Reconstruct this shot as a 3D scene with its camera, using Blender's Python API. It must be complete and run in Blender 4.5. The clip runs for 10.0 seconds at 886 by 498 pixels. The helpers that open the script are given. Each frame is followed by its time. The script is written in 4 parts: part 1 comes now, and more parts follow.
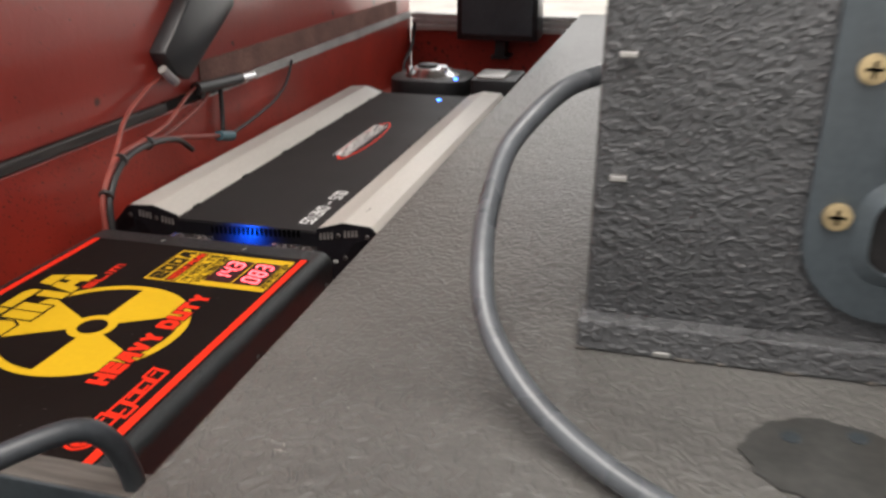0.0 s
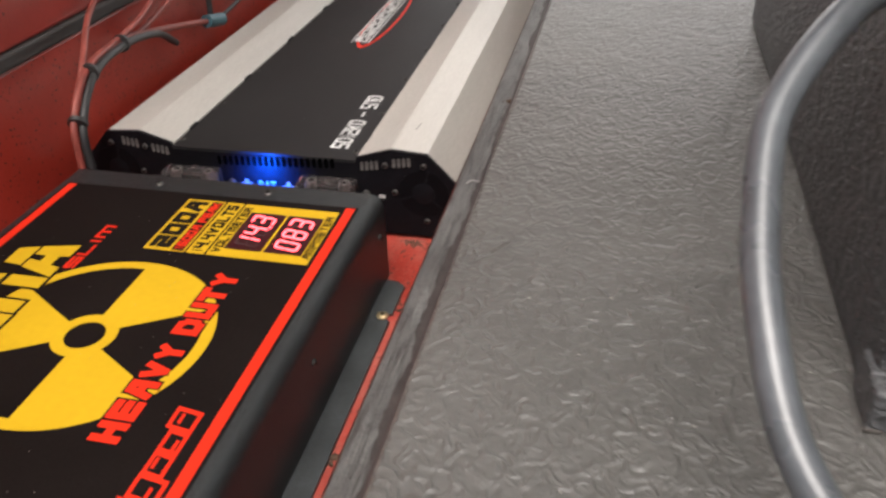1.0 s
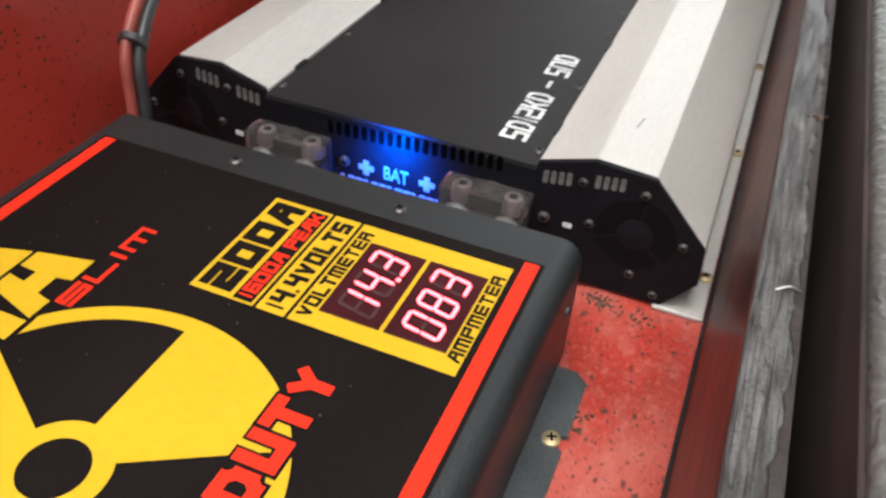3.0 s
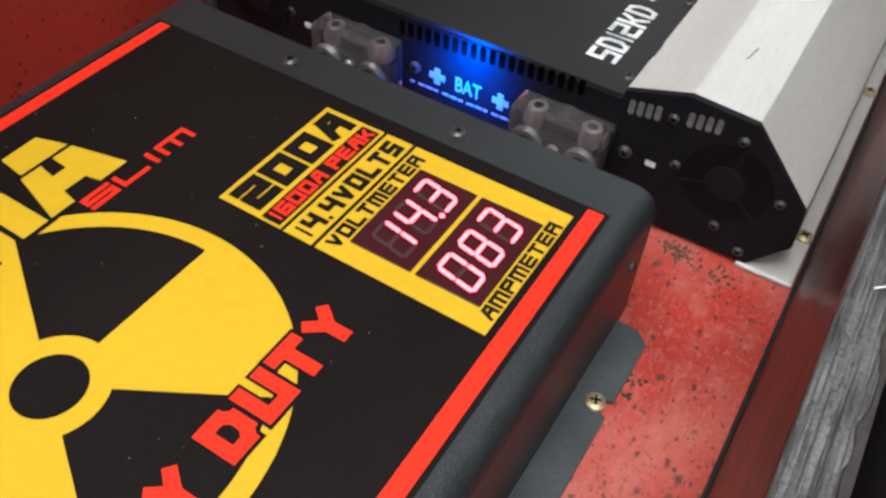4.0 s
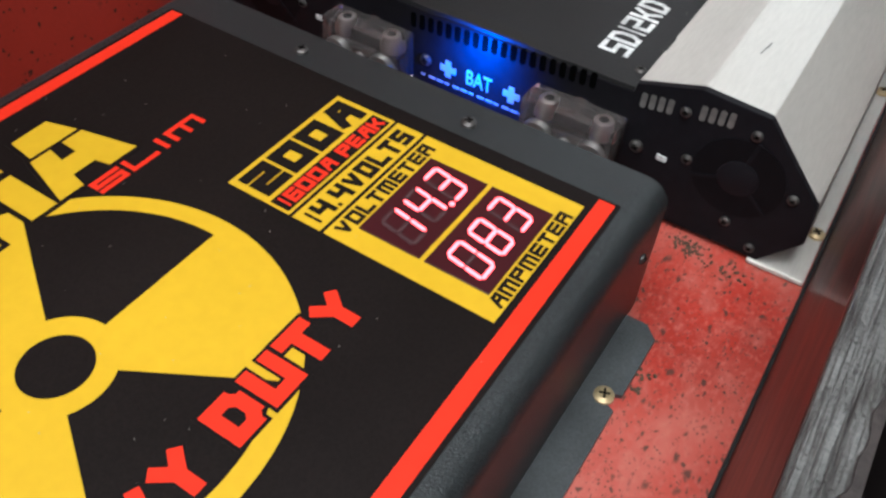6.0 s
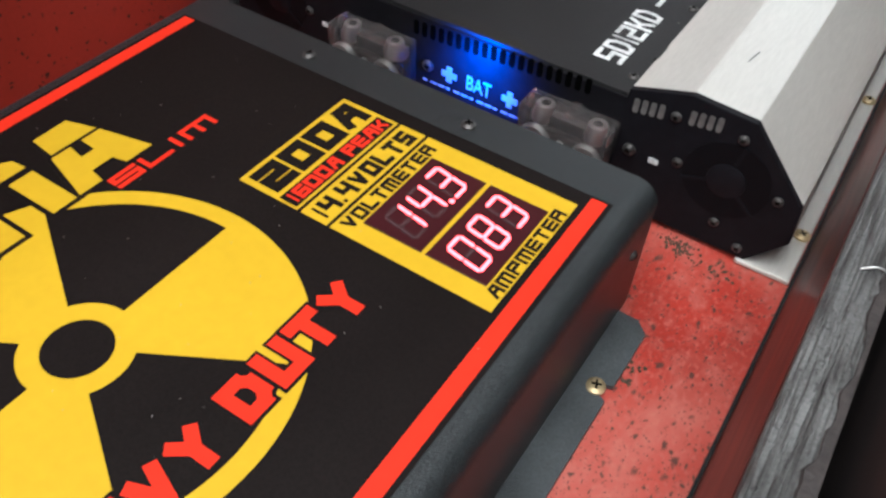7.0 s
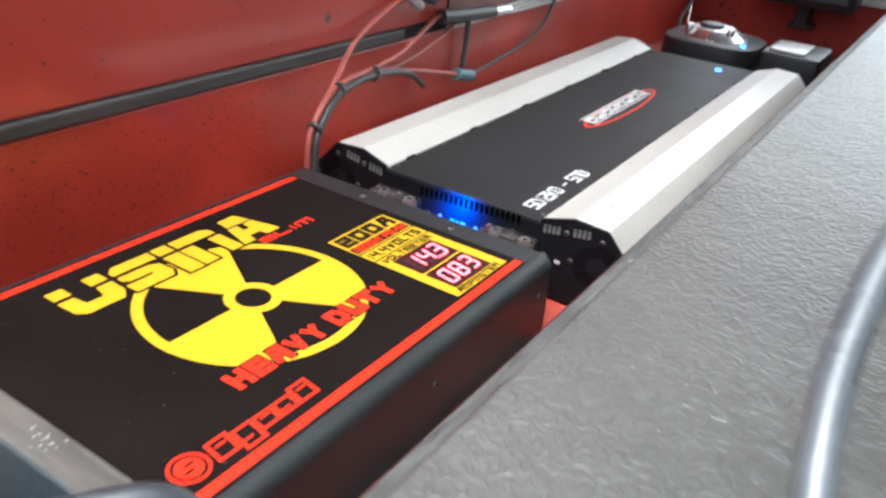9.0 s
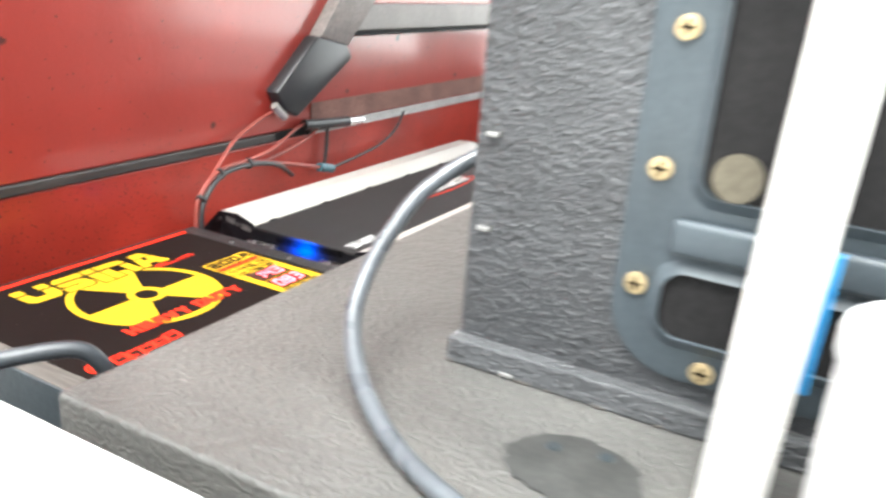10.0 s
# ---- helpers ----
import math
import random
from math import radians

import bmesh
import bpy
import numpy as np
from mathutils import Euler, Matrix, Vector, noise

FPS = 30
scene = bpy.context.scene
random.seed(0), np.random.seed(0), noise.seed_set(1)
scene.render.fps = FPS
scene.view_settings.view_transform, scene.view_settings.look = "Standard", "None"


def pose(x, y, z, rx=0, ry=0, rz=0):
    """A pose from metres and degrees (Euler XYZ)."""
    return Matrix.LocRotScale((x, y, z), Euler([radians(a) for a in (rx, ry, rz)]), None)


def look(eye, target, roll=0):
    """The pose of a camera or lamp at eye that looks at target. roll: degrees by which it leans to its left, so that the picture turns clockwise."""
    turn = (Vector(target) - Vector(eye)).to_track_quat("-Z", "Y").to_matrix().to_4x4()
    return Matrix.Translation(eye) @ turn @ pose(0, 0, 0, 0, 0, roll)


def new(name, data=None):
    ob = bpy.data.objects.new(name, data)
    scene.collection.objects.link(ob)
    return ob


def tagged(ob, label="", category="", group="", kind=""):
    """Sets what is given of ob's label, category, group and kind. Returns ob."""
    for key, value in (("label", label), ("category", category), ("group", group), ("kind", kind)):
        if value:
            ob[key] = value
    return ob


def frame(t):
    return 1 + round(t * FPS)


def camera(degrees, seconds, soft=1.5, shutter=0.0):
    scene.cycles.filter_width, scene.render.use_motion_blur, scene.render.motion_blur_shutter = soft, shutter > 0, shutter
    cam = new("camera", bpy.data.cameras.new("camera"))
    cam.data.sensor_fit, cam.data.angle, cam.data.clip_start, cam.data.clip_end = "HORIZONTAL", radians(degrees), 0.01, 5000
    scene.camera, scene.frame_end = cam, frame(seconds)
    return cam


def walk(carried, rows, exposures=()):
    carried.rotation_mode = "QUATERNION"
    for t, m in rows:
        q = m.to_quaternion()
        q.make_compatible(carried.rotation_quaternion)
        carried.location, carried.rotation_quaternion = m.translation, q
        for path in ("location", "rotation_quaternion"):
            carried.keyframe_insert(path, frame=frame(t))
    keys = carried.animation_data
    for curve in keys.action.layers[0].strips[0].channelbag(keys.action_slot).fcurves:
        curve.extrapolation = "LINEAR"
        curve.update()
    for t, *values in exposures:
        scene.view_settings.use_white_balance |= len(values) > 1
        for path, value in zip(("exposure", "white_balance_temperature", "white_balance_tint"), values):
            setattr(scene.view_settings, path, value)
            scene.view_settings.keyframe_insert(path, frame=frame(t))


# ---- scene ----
cam = camera(57.29, 10.0, soft=2.6, shutter=0.45)
PATH = [
    (0, 0.3200, -0.6505, 0.3830, 67.46, 0.16, 14.91),
    (0.5, 0.2348, -0.5421, 0.3688, 62.54, 0.41, 12.76),
    (1, 0.1917, -0.4777, 0.3748, 56.67, 1.58, 12.56),
    (1.5, 0.1373, -0.4196, 0.3552, 53.66, 0.55, 11.95),
    (2, 0.1010, -0.3647, 0.3339, 51.64, -0.93, 11.22),
    (2.5, 0.0839, -0.3097, 0.3255, 52.63, -1.77, 18.30),
    (3, 0.0654, -0.2641, 0.3043, 50.68, -2.72, 22.81),
    (3.2, 0.0735, -0.2467, 0.3058, 47.62, -1.33, 25.76),
    (4.3, 0.0669, -0.2186, 0.2936, 42.34, -2.15, 32.85),
    (4.5, 0.0683, -0.2192, 0.2943, 42.48, -2.04, 32.95),
    (5, 0.0675, -0.2173, 0.2901, 42.50, -2.04, 33.10),
    (5.5, 0.0667, -0.2194, 0.2892, 42.63, -2.23, 32.95),
    (6.8, 0.0760, -0.2312, 0.2943, 43.36, -2.38, 33.34),
    (7, 0.0769, -0.2355, 0.2974, 43.51, -2.61, 33.32),
    (7.5, 0.0861, -0.2669, 0.3154, 45.38, -3.84, 32.43),
    (8, 0.1082, -0.3260, 0.3315, 50.29, -5.29, 31.50),
    (8.2, 0.1260, -0.3574, 0.3420, 52.56, -5.54, 31.66),
    (8.5, 0.1611, -0.4039, 0.3514, 56.49, -5.30, 32.14),
    (9, 0.2402, -0.4909, 0.3653, 62.25, -4.61, 33.70),
    (9.5, 0.3581, -0.6036, 0.3921, 66.58, -2.20, 31.54),
    (10, 0.5214, -0.7055, 0.4159, 70.94, -4.33, 29.11),
]
EXPOSURES = [(0.0, 0.22, 6650, 11), (1.0, 0.28, 6650, 12), (2.0, 0.35, 6600, 12), (2.5, 0.52, 6350, 10), (3.0, 0.58, 6150, 8), (4.5, 0.34, 5850, 5), (5.5, 0.34, 5850, 5), (7.5, 0.5, 5800, 5), (8.5, 0.88, 5800, 5), (9.0, 1.12, 5800, 5), (9.5, 1.5, 5900, 5), (10.0, 1.78, 6150, 5)]
walk(cam, [(t, pose(x, y, z, rx, ry, rz)) for t, x, y, z, rx, ry, rz in PATH], EXPOSURES)

# ---- light ----
SUN_DIR = Vector((0.01, 0.36, -0.92)).normalized()      # the way the sunlight travels
world = bpy.data.worlds.new("sky")
scene.world = world
world.use_nodes = True
wt = world.node_tree
sky = wt.nodes.new("ShaderNodeTexSky")
sky.sky_type = "NISHITA"
sky.sun_disc = False
sky.sun_elevation = math.asin(-SUN_DIR.z)
sky.sun_rotation = math.atan2(-SUN_DIR.x, -SUN_DIR.y)
sky.air_density, sky.dust_density = 1.0, 9.0
haze = wt.nodes.new("ShaderNodeHueSaturation")
haze.inputs["Saturation"].default_value = 0.30
wt.links.new(sky.outputs[0], haze.inputs["Color"])
wt.links.new(haze.outputs[0], wt.nodes["Background"].inputs[0])
wt.nodes["Background"].inputs[1].default_value = 0.15
sun = new("sun", bpy.data.lights.new("sun", "SUN"))
sun.data.energy, sun.data.angle, sun.data.color = 1.5, radians(50), (1.0, 0.96, 0.90)
sun.matrix_world = look((0, 0, 5), Vector((0, 0, 5)) + SUN_DIR)

window = new("window_daylight", bpy.data.lights.new("window_daylight", "AREA"))      # the bright window at the bay's end
window.data.shape, window.data.size, window.data.size_y = "RECTANGLE", 1.40, 0.70
window.data.energy, window.data.color = 4.5, (1.0, 0.98, 0.95)
window.matrix_world = look((0.42, 1.42, 0.52), (0.42, 0.0, 0.42))


# ---- materials ----
def material(name, base, rough=0.5, metal=0.0, grain=0.0, grain_scale=200.0, blotch=0.0, blotch_scale=12.0,
             bump=0.0, bump_scale=150.0, stretch=(1, 1, 1), coat=0.0):
    """A surface with fine grain, broad stains and a fine relief."""
    m = bpy.data.materials.new(name)
    m.use_nodes = True
    n, l = m.node_tree.nodes, m.node_tree.links
    b = n["Principled BSDF"]
    b.inputs["Roughness"].default_value, b.inputs["Metallic"].default_value = rough, metal
    b.inputs["Coat Weight"].default_value = coat
    b.inputs["Coat Roughness"].default_value = 0.12
    co = n.new("ShaderNodeTexCoord")
    mp = n.new("ShaderNodeMapping")
    mp.inputs["Scale"].default_value = stretch
    l.new(co.outputs["Object"], mp.inputs[0])
    rgb = n.new("ShaderNodeRGB")
    rgb.outputs[0].default_value = (*base, 1)
    col = rgb.outputs[0]

    def noisy(scale, amount, col, detail):
        t = n.new("ShaderNodeTexNoise")
        t.inputs["Scale"].default_value, t.inputs["Detail"].default_value = scale, detail
        l.new(mp.outputs[0], t.inputs["Vector"])
        r = n.new("ShaderNodeMapRange")
        r.inputs[1].default_value, r.inputs[2].default_value = 0.3, 0.7
        r.inputs[3].default_value, r.inputs[4].default_value = 1 - amount, 1 + amount
        l.new(t.outputs[0], r.inputs[0])
        mix = n.new("ShaderNodeVectorMath")
        mix.operation = "SCALE"
        l.new(col, mix.inputs[0])
        l.new(r.outputs[0], mix.inputs["Scale"])
        return mix.outputs[0], t.outputs[0]
    if blotch:
        col, fac = noisy(blotch_scale, blotch, col, 4.0)
        rr = n.new("ShaderNodeMapRange")
        rr.inputs[3].default_value, rr.inputs[4].default_value = rough * 0.85, min(1, rough * 1.15)
        l.new(fac, rr.inputs[0])
        l.new(rr.outputs[0], b.inputs["Roughness"])
    if grain:
        col, fac = noisy(grain_scale, grain, col, 3.0)
    l.new(col, b.inputs["Base Color"])
    if bump:
        t = n.new("ShaderNodeTexNoise")
        t.inputs["Scale"].default_value, t.inputs["Detail"].default_value = bump_scale, 3.0
        t.inputs["Distortion"].default_value = 0.6
        l.new(mp.outputs[0], t.inputs["Vector"])
        bp = n.new("ShaderNodeBump")
        bp.inputs["Strength"].default_value, bp.inputs["Distance"].default_value = 1.0, bump
        l.new(t.outputs[0], bp.inputs["Height"])
        l.new(bp.outputs[0], b.inputs["Normal"])
    return m


def emitter(name, colour, strength):
    m = bpy.data.materials.new(name)
    m.use_nodes = True
    b = m.node_tree.nodes["Principled BSDF"]
    b.inputs["Base Color"].default_value = (*colour, 1)
    b.inputs["Emission Color"].default_value = (*colour, 1)
    b.inputs["Emission Strength"].default_value = strength
    return m


def speckled(name, base, spots, rough, scale, amount, stretch=(1, 1, 1), coat=0.0, stain=0.15, worn=None):
    """Glossy red paint with dark chips and mould specks."""
    m = material(name, base, rough, grain=0.05, grain_scale=400, blotch=stain, blotch_scale=9, bump=0.0004, bump_scale=60, coat=coat)
    n, l = m.node_tree.nodes, m.node_tree.links
    b = n["Principled BSDF"]
    src = b.inputs["Base Color"].links[0].from_socket
    co = n.new("ShaderNodeTexCoord")
    mp = n.new("ShaderNodeMapping")
    mp.inputs["Scale"].default_value = stretch
    l.new(co.outputs["Object"], mp.inputs[0])
    if worn:
        for sc, lo, hi, top in ((11, 0.42, 0.62, 0.62), (90, 0.48, 0.70, 0.40), (420, 0.50, 0.70, 0.45)):
            t = n.new("ShaderNodeTexNoise")
            t.inputs["Scale"].default_value, t.inputs["Detail"].default_value = sc, 5.0
            l.new(mp.outputs[0], t.inputs["Vector"])
            r = n.new("ShaderNodeMapRange")
            r.inputs[1].default_value, r.inputs[2].default_value, r.inputs[4].default_value = lo, hi, top
            l.new(t.outputs[0], r.inputs[0])
            rub = n.new("ShaderNodeMix")
            rub.data_type = "RGBA"
            l.new(r.outputs[0], rub.inputs["Factor"])
            l.new(src, rub.inputs["A"])
            rub.inputs["B"].default_value = (*worn, 1)
            src = rub.outputs["Result"]
    warp = n.new("ShaderNodeTexNoise")
    warp.inputs["Scale"].default_value = 160
    l.new(mp.outputs[0], warp.inputs["Vector"])
    ad = n.new("ShaderNodeVectorMath")
    ad.operation = "MULTIPLY_ADD"
    ad.inputs[1].default_value = (0.006, 0.006, 0.006)
    l.new(warp.outputs["Color"], ad.inputs[0])
    l.new(mp.outputs[0], ad.inputs[2])
    total = None
    for sc, lim in ((scale, 0.36), (scale * 2.3, 0.42), (scale * 5.0, 0.40)):
        v = n.new("ShaderNodeTexVoronoi")
        v.inputs["Scale"].default_value = sc
        l.new(ad.outputs[0], v.inputs["Vector"])
        sep = n.new("ShaderNodeSeparateColor")
        l.new(v.outputs["Color"], sep.inputs[0])
        size = n.new("ShaderNodeMapRange")           # only some cells bear a speck
        size.inputs[1].default_value, size.inputs[2].default_value = 1 - amount, 1.0
        size.inputs[3].default_value, size.inputs[4].default_value = 0.0, lim
        l.new(sep.outputs[0], size.inputs[0])
        less = n.new("ShaderNodeMath")
        less.operation = "SUBTRACT"
        l.new(size.outputs[0], less.inputs[0])
        l.new(v.outputs["Distance"], less.inputs[1])
        soft = n.new("ShaderNodeMapRange")
        soft.inputs[1].default_value, soft.inputs[2].default_value = 0.0, 0.15
        l.new(less.outputs[0], soft.inputs[0])
        if total is None:
            total = soft.outputs[0]
        else:
            mx = n.new("ShaderNodeMath")
            mx.operation = "MAXIMUM"
            l.new(total, mx.inputs[0])
            l.new(soft.outputs[0], mx.inputs[1])
            total = mx.outputs[0]
    mix = n.new("ShaderNodeMix")
    mix.data_type = "RGBA"
    l.new(total, mix.inputs["Factor"])
    l.new(src, mix.inputs["A"])
    mix.inputs["B"].default_value = (*spots, 1)
    l.new(mix.outputs["Result"], b.inputs["Base Color"])
    return m


RED_WALL = speckled("red_wall_paint", (0.36, 0.032, 0.018), (0.050, 0.013, 0.010), 0.42, 52, 0.50, coat=0.2, stain=0.22)
RED_GLOSS = speckled("red_body_paint", (0.36, 0.040, 0.028), (0.08, 0.018, 0.014), 0.34, 40, 0.10, coat=0.7, stain=0.1)
RED_FLOOR = speckled("red_floor_paint", (0.36, 0.030, 0.018), (0.10, 0.036, 0.027), 0.40, 175, 0.97, (1.0, 0.60, 1.0), coat=0.4, stain=0.34, worn=(0.45, 0.150, 0.118))
RED_WOOD = material("red_brown_stained_wood", (0.092, 0.018, 0.012), 0.48, coat=0.12, grain=0.5, grain_scale=120, stretch=(4, 0.3, 1), bump=0.0005, bump_scale=90, blotch=0.55, blotch_scale=22)


def weathered(name, base, dark):
    """Grey wood with fine grain lines, dark cracks and mould spots."""
    m = material(name, base, 0.42, grain=0.25, grain_scale=900, blotch=0.3, blotch_scale=26)
    n, l = m.node_tree.nodes, m.node_tree.links
    b = n["Principled BSDF"]
    col = b.inputs["Base Color"].links[0].from_socket
    co = n.new("ShaderNodeTexCoord")
    relief = None
    for stretch, scale, lo, hi in (((1, 0.022, 1), 1500, 0.48, 0.66), ((1, 0.16, 1), 240, 0.54, 0.66), ((1, 0.035, 1), 560, 0.56, 0.70), ((1, 0.45, 1), 420, 0.62, 0.72), ((1, 0.8, 1), 1000, 0.58, 0.70)):
        mp = n.new("ShaderNodeMapping")
        mp.inputs["Scale"].default_value = stretch
        l.new(co.outputs["Object"], mp.inputs[0])
        t = n.new("ShaderNodeTexNoise")
        t.inputs["Scale"].default_value, t.inputs["Detail"].default_value = scale, 4.0
        l.new(mp.outputs[0], t.inputs["Vector"])
        r = n.new("ShaderNodeMapRange")
        r.inputs[1].default_value, r.inputs[2].default_value, r.inputs[4].default_value = lo, hi, 0.62
        l.new(t.outputs[0], r.inputs[0])
        mix = n.new("ShaderNodeMix")
        mix.data_type = "RGBA"
        l.new(r.outputs[0], mix.inputs["Factor"])
        l.new(col, mix.inputs["A"])
        mix.inputs["B"].default_value = (*dark, 1)
        col = mix.outputs["Result"]
        if relief is None:
            relief = r.outputs[0]
        else:
            ad = n.new("ShaderNodeMath")
            l.new(relief, ad.inputs[0])
            l.new(r.outputs[0], ad.inputs[1])
            relief = ad.outputs[0]
    l.new(col, b.inputs["Base Color"])
    bp = n.new("ShaderNodeBump")
    bp.invert = True
    bp.inputs["Distance"].default_value = 0.0007
    l.new(relief, bp.inputs["Height"])
    l.new(bp.outputs[0], b.inputs["Normal"])
    return m


GREY_WOOD = weathered("weathered_grey_wood", (0.124, 0.124, 0.119), (0.026, 0.022, 0.021))
COATING = material("grey_textured_coating", (0.087, 0.085, 0.079), 0.36, grain=0.12, grain_scale=300, blotch=0.16, blotch_scale=7, bump=0.0020, bump_scale=130, stretch=(0.75, 1.5, 1))
COATING_DARK = material("black_textured_coating", (0.076, 0.078, 0.081), 0.34, grain=0.15, grain_scale=300, blotch=0.2, blotch_scale=9, bump=0.0032, bump_scale=190, stretch=(1, 1, 1.3))
RAW_WOOD = material("raw_brown_wood", (0.085, 0.075, 0.066), 0.75, grain=0.3, grain_scale=80, stretch=(0.3, 3, 3), bump=0.001, bump_scale=80, blotch=0.3, blotch_scale=30)
DARK_SIDE = material("dark_brown_wood", (0.030, 0.018, 0.016), 0.65, grain=0.4, grain_scale=60, stretch=(3, 0.3, 1), blotch=0.4, blotch_scale=20)
SEAM = material("dark_seam_rubber", (0.045, 0.042, 0.040), 0.6, grain=0.3, grain_scale=60, stretch=(1, 0.2, 3), bump=0.001, bump_scale=60, blotch=0.25)
# Brown tone standing for a dark reflection in the red paint.
REFLECTION_BROWN = material("brown_wall_reflection", (0.230, 0.130, 0.108), 0.8, grain=0.15, blotch=0.25, blotch_scale=14)
PALE_RAIL = material("pale_grey_beige", (0.30, 0.28, 0.26), 0.5, grain=0.1, blotch=0.15)
# Near-black that stands for shade in gaps and openings; also on rail parts.
DARK_GAP = material("dark_gap_tone", (0.018, 0.017, 0.017), 0.7, grain=0.2, blotch=0.2)
DUSTY = material("dusty_black_steel", (0.040, 0.045, 0.047), 0.5, grain=0.25, grain_scale=900, bump=0.0002, bump_scale=1100, blotch=0.3, blotch_scale=40)
CASE = material("black_powder_coat", (0.0170, 0.0198, 0.0205), 0.34, grain=0.45, grain_scale=1100, bump=0.00042, bump_scale=1300, blotch=0.14)
PRINT = material("black_printed_label", (0.0078, 0.0056, 0.0050), 0.55, grain=0.28, grain_scale=900, blotch=0.22, blotch_scale=14)
YELLOW = material("yellow_print", (0.55, 0.342, 0.013), 0.45, grain=0.03, blotch=0.05)
RED_PRINT = material("red_print", (0.68, 0.027, 0.010), 0.45, grain=0.03, blotch=0.05)
SILVER = material("satin_silver_anodised", (0.53, 0.512, 0.47), 0.42, metal=0.3, grain=0.05, grain_scale=700, blotch=0.09, blotch_scale=26, bump=0.0001, bump_scale=500, stretch=(1, 0.15, 1))
PLATE = material("black_end_plate", (0.0075, 0.0070, 0.0085), 0.45, grain=0.15, blotch=0.2, bump=0.0001, bump_scale=900)
FAN_HOLE = material("black_fan_hole", (0.0045, 0.0042, 0.0050), 0.5, grain=0.1, blotch=0.15)
COVER = material("black_brushed_cover", (0.019, 0.0185, 0.0185), 0.5, grain=0.12, grain_scale=800, blotch=0.2, blotch_scale=14, bump=0.0001, bump_scale=900)
STEEL = material("steel", (0.50, 0.49, 0.47), 0.35, metal=0.9, grain=0.1, blotch=0.15, blotch_scale=80)
DARK_STEEL = material("dark_steel", (0.075, 0.070, 0.066), 0.45, metal=0.6, grain=0.15, blotch=0.2, blotch_scale=90)
BRASS = material("yellow_zinc", (0.50, 0.39, 0.22), 0.5, metal=0.7, grain=0.1, blotch=0.2, blotch_scale=120)
SLOT = material("dark_slot", (0.0015, 0.0015, 0.0015), 0.9)
ALU = material("worn_aluminium", (0.55, 0.54, 0.52), 0.4, metal=0.6, grain=0.1, blotch=0.2, blotch_scale=15)
BLACK_PLASTIC = material("black_plastic", (0.02, 0.021, 0.022), 0.4, grain=0.1, blotch=0.15)
GREY_PLASTIC = material("blue_grey_plastic", (0.06, 0.075, 0.085), 0.45, grain=0.1, blotch=0.2)
RUBBER = material("black_cable_jacket", (0.084, 0.092, 0.100), 0.28, grain=0.12, blotch=0.2, blotch_scale=30, coat=0.4)
CABLE_DARK = material("dull_black_cable_jacket", (0.040, 0.045, 0.050), 0.4, grain=0.12, blotch=0.2, blotch_scale=30)
PATCH_DARK = material("dark_patch_grey", (0.046, 0.046, 0.044), 0.35, grain=0.2, blotch=0.25, blotch_scale=40)
WIRE_RED = material("pale_red_wire", (0.27, 0.060, 0.045), 0.45, grain=0.1, blotch=0.2, blotch_scale=40)
WIRE_BLACK = material("black_wire", (0.03, 0.03, 0.03), 0.45, grain=0.1, blotch=0.2, blotch_scale=40)
TEAL = material("teal_plastic", (0.05, 0.13, 0.16), 0.4, grain=0.1, blotch=0.2)
WHITE_PLASTIC = material("white_plastic", (0.75, 0.75, 0.73), 0.4, grain=0.04, blotch=0.08)
BLUE_PLASTIC = material("blue_plastic", (0.02, 0.25, 0.55), 0.4, grain=0.05, blotch=0.1)
CREAM = material("white_ribbed_vinyl", (0.72, 0.70, 0.66), 0.45, grain=0.05, blotch=0.1, blotch_scale=25)
DARK_CRUST = material("dark_brown_sealant", (0.030, 0.024, 0.022), 0.6, grain=0.3, grain_scale=500, blotch=0.4, blotch_scale=60, bump=0.0005, bump_scale=400)
DIRT = material("dirt_crumbs", (0.085, 0.055, 0.036), 0.9, grain=0.3)
HEADLINER = material("dark_roof_lining", (0.10, 0.095, 0.09), 0.8, grain=0.1, blotch=0.1)
CHARCOAL = material("charcoal_sheet", (0.035, 0.045, 0.052), 0.5, grain=0.15, blotch=0.25, blotch_scale=8, bump=0.0005)
CONCRETE = material("pale_concrete", (0.52, 0.50, 0.46), 0.85, grain=0.15, grain_scale=60, blotch=0.15, blotch_scale=1.5, bump=0.003, bump_scale=30)
CLEAR = bpy.data.materials.new("smoky_clear_plastic")
CLEAR.use_nodes = True
_c = CLEAR.node_tree.nodes["Principled BSDF"]
_c.inputs["Base Color"].default_value = (0.62, 0.55, 0.54, 1)
_c.inputs["Transmission Weight"].default_value = 0.93
_c.inputs["Roughness"].default_value = 0.03
_c.inputs["IOR"].default_value = 1.45
GREY_PRINT = material("grey_print", (0.24, 0.25, 0.27), 0.5, grain=0.05, blotch=0.08)
# Grey that stands for light through the vent slits; also the scratch.
LOUVRE = material("dull_grey_marking", (0.10, 0.094, 0.088), 0.6, grain=0.2, blotch=0.3, blotch_scale=90)
WORN_PRINT = material("worn_white_print", (0.52, 0.53, 0.52), 0.55, grain=0.3, grain_scale=500, blotch=0.3, blotch_scale=60)
LIT = emitter("lit_segment", (1.0, 0.085, 0.10), 5.5)
UNLIT = material("unlit_segment", (0.060, 0.034, 0.036), 0.3)
DISPLAY = material("smoked_red_window", (0.040, 0.007, 0.009), 0.3, blotch=0.1)
CYAN_LED = emitter("pale_blue_led", (0.03, 0.17, 1.0), 9.0)
CHROME = material("chrome", (0.75, 0.75, 0.75), 0.25, metal=1.0, grain=0.02)


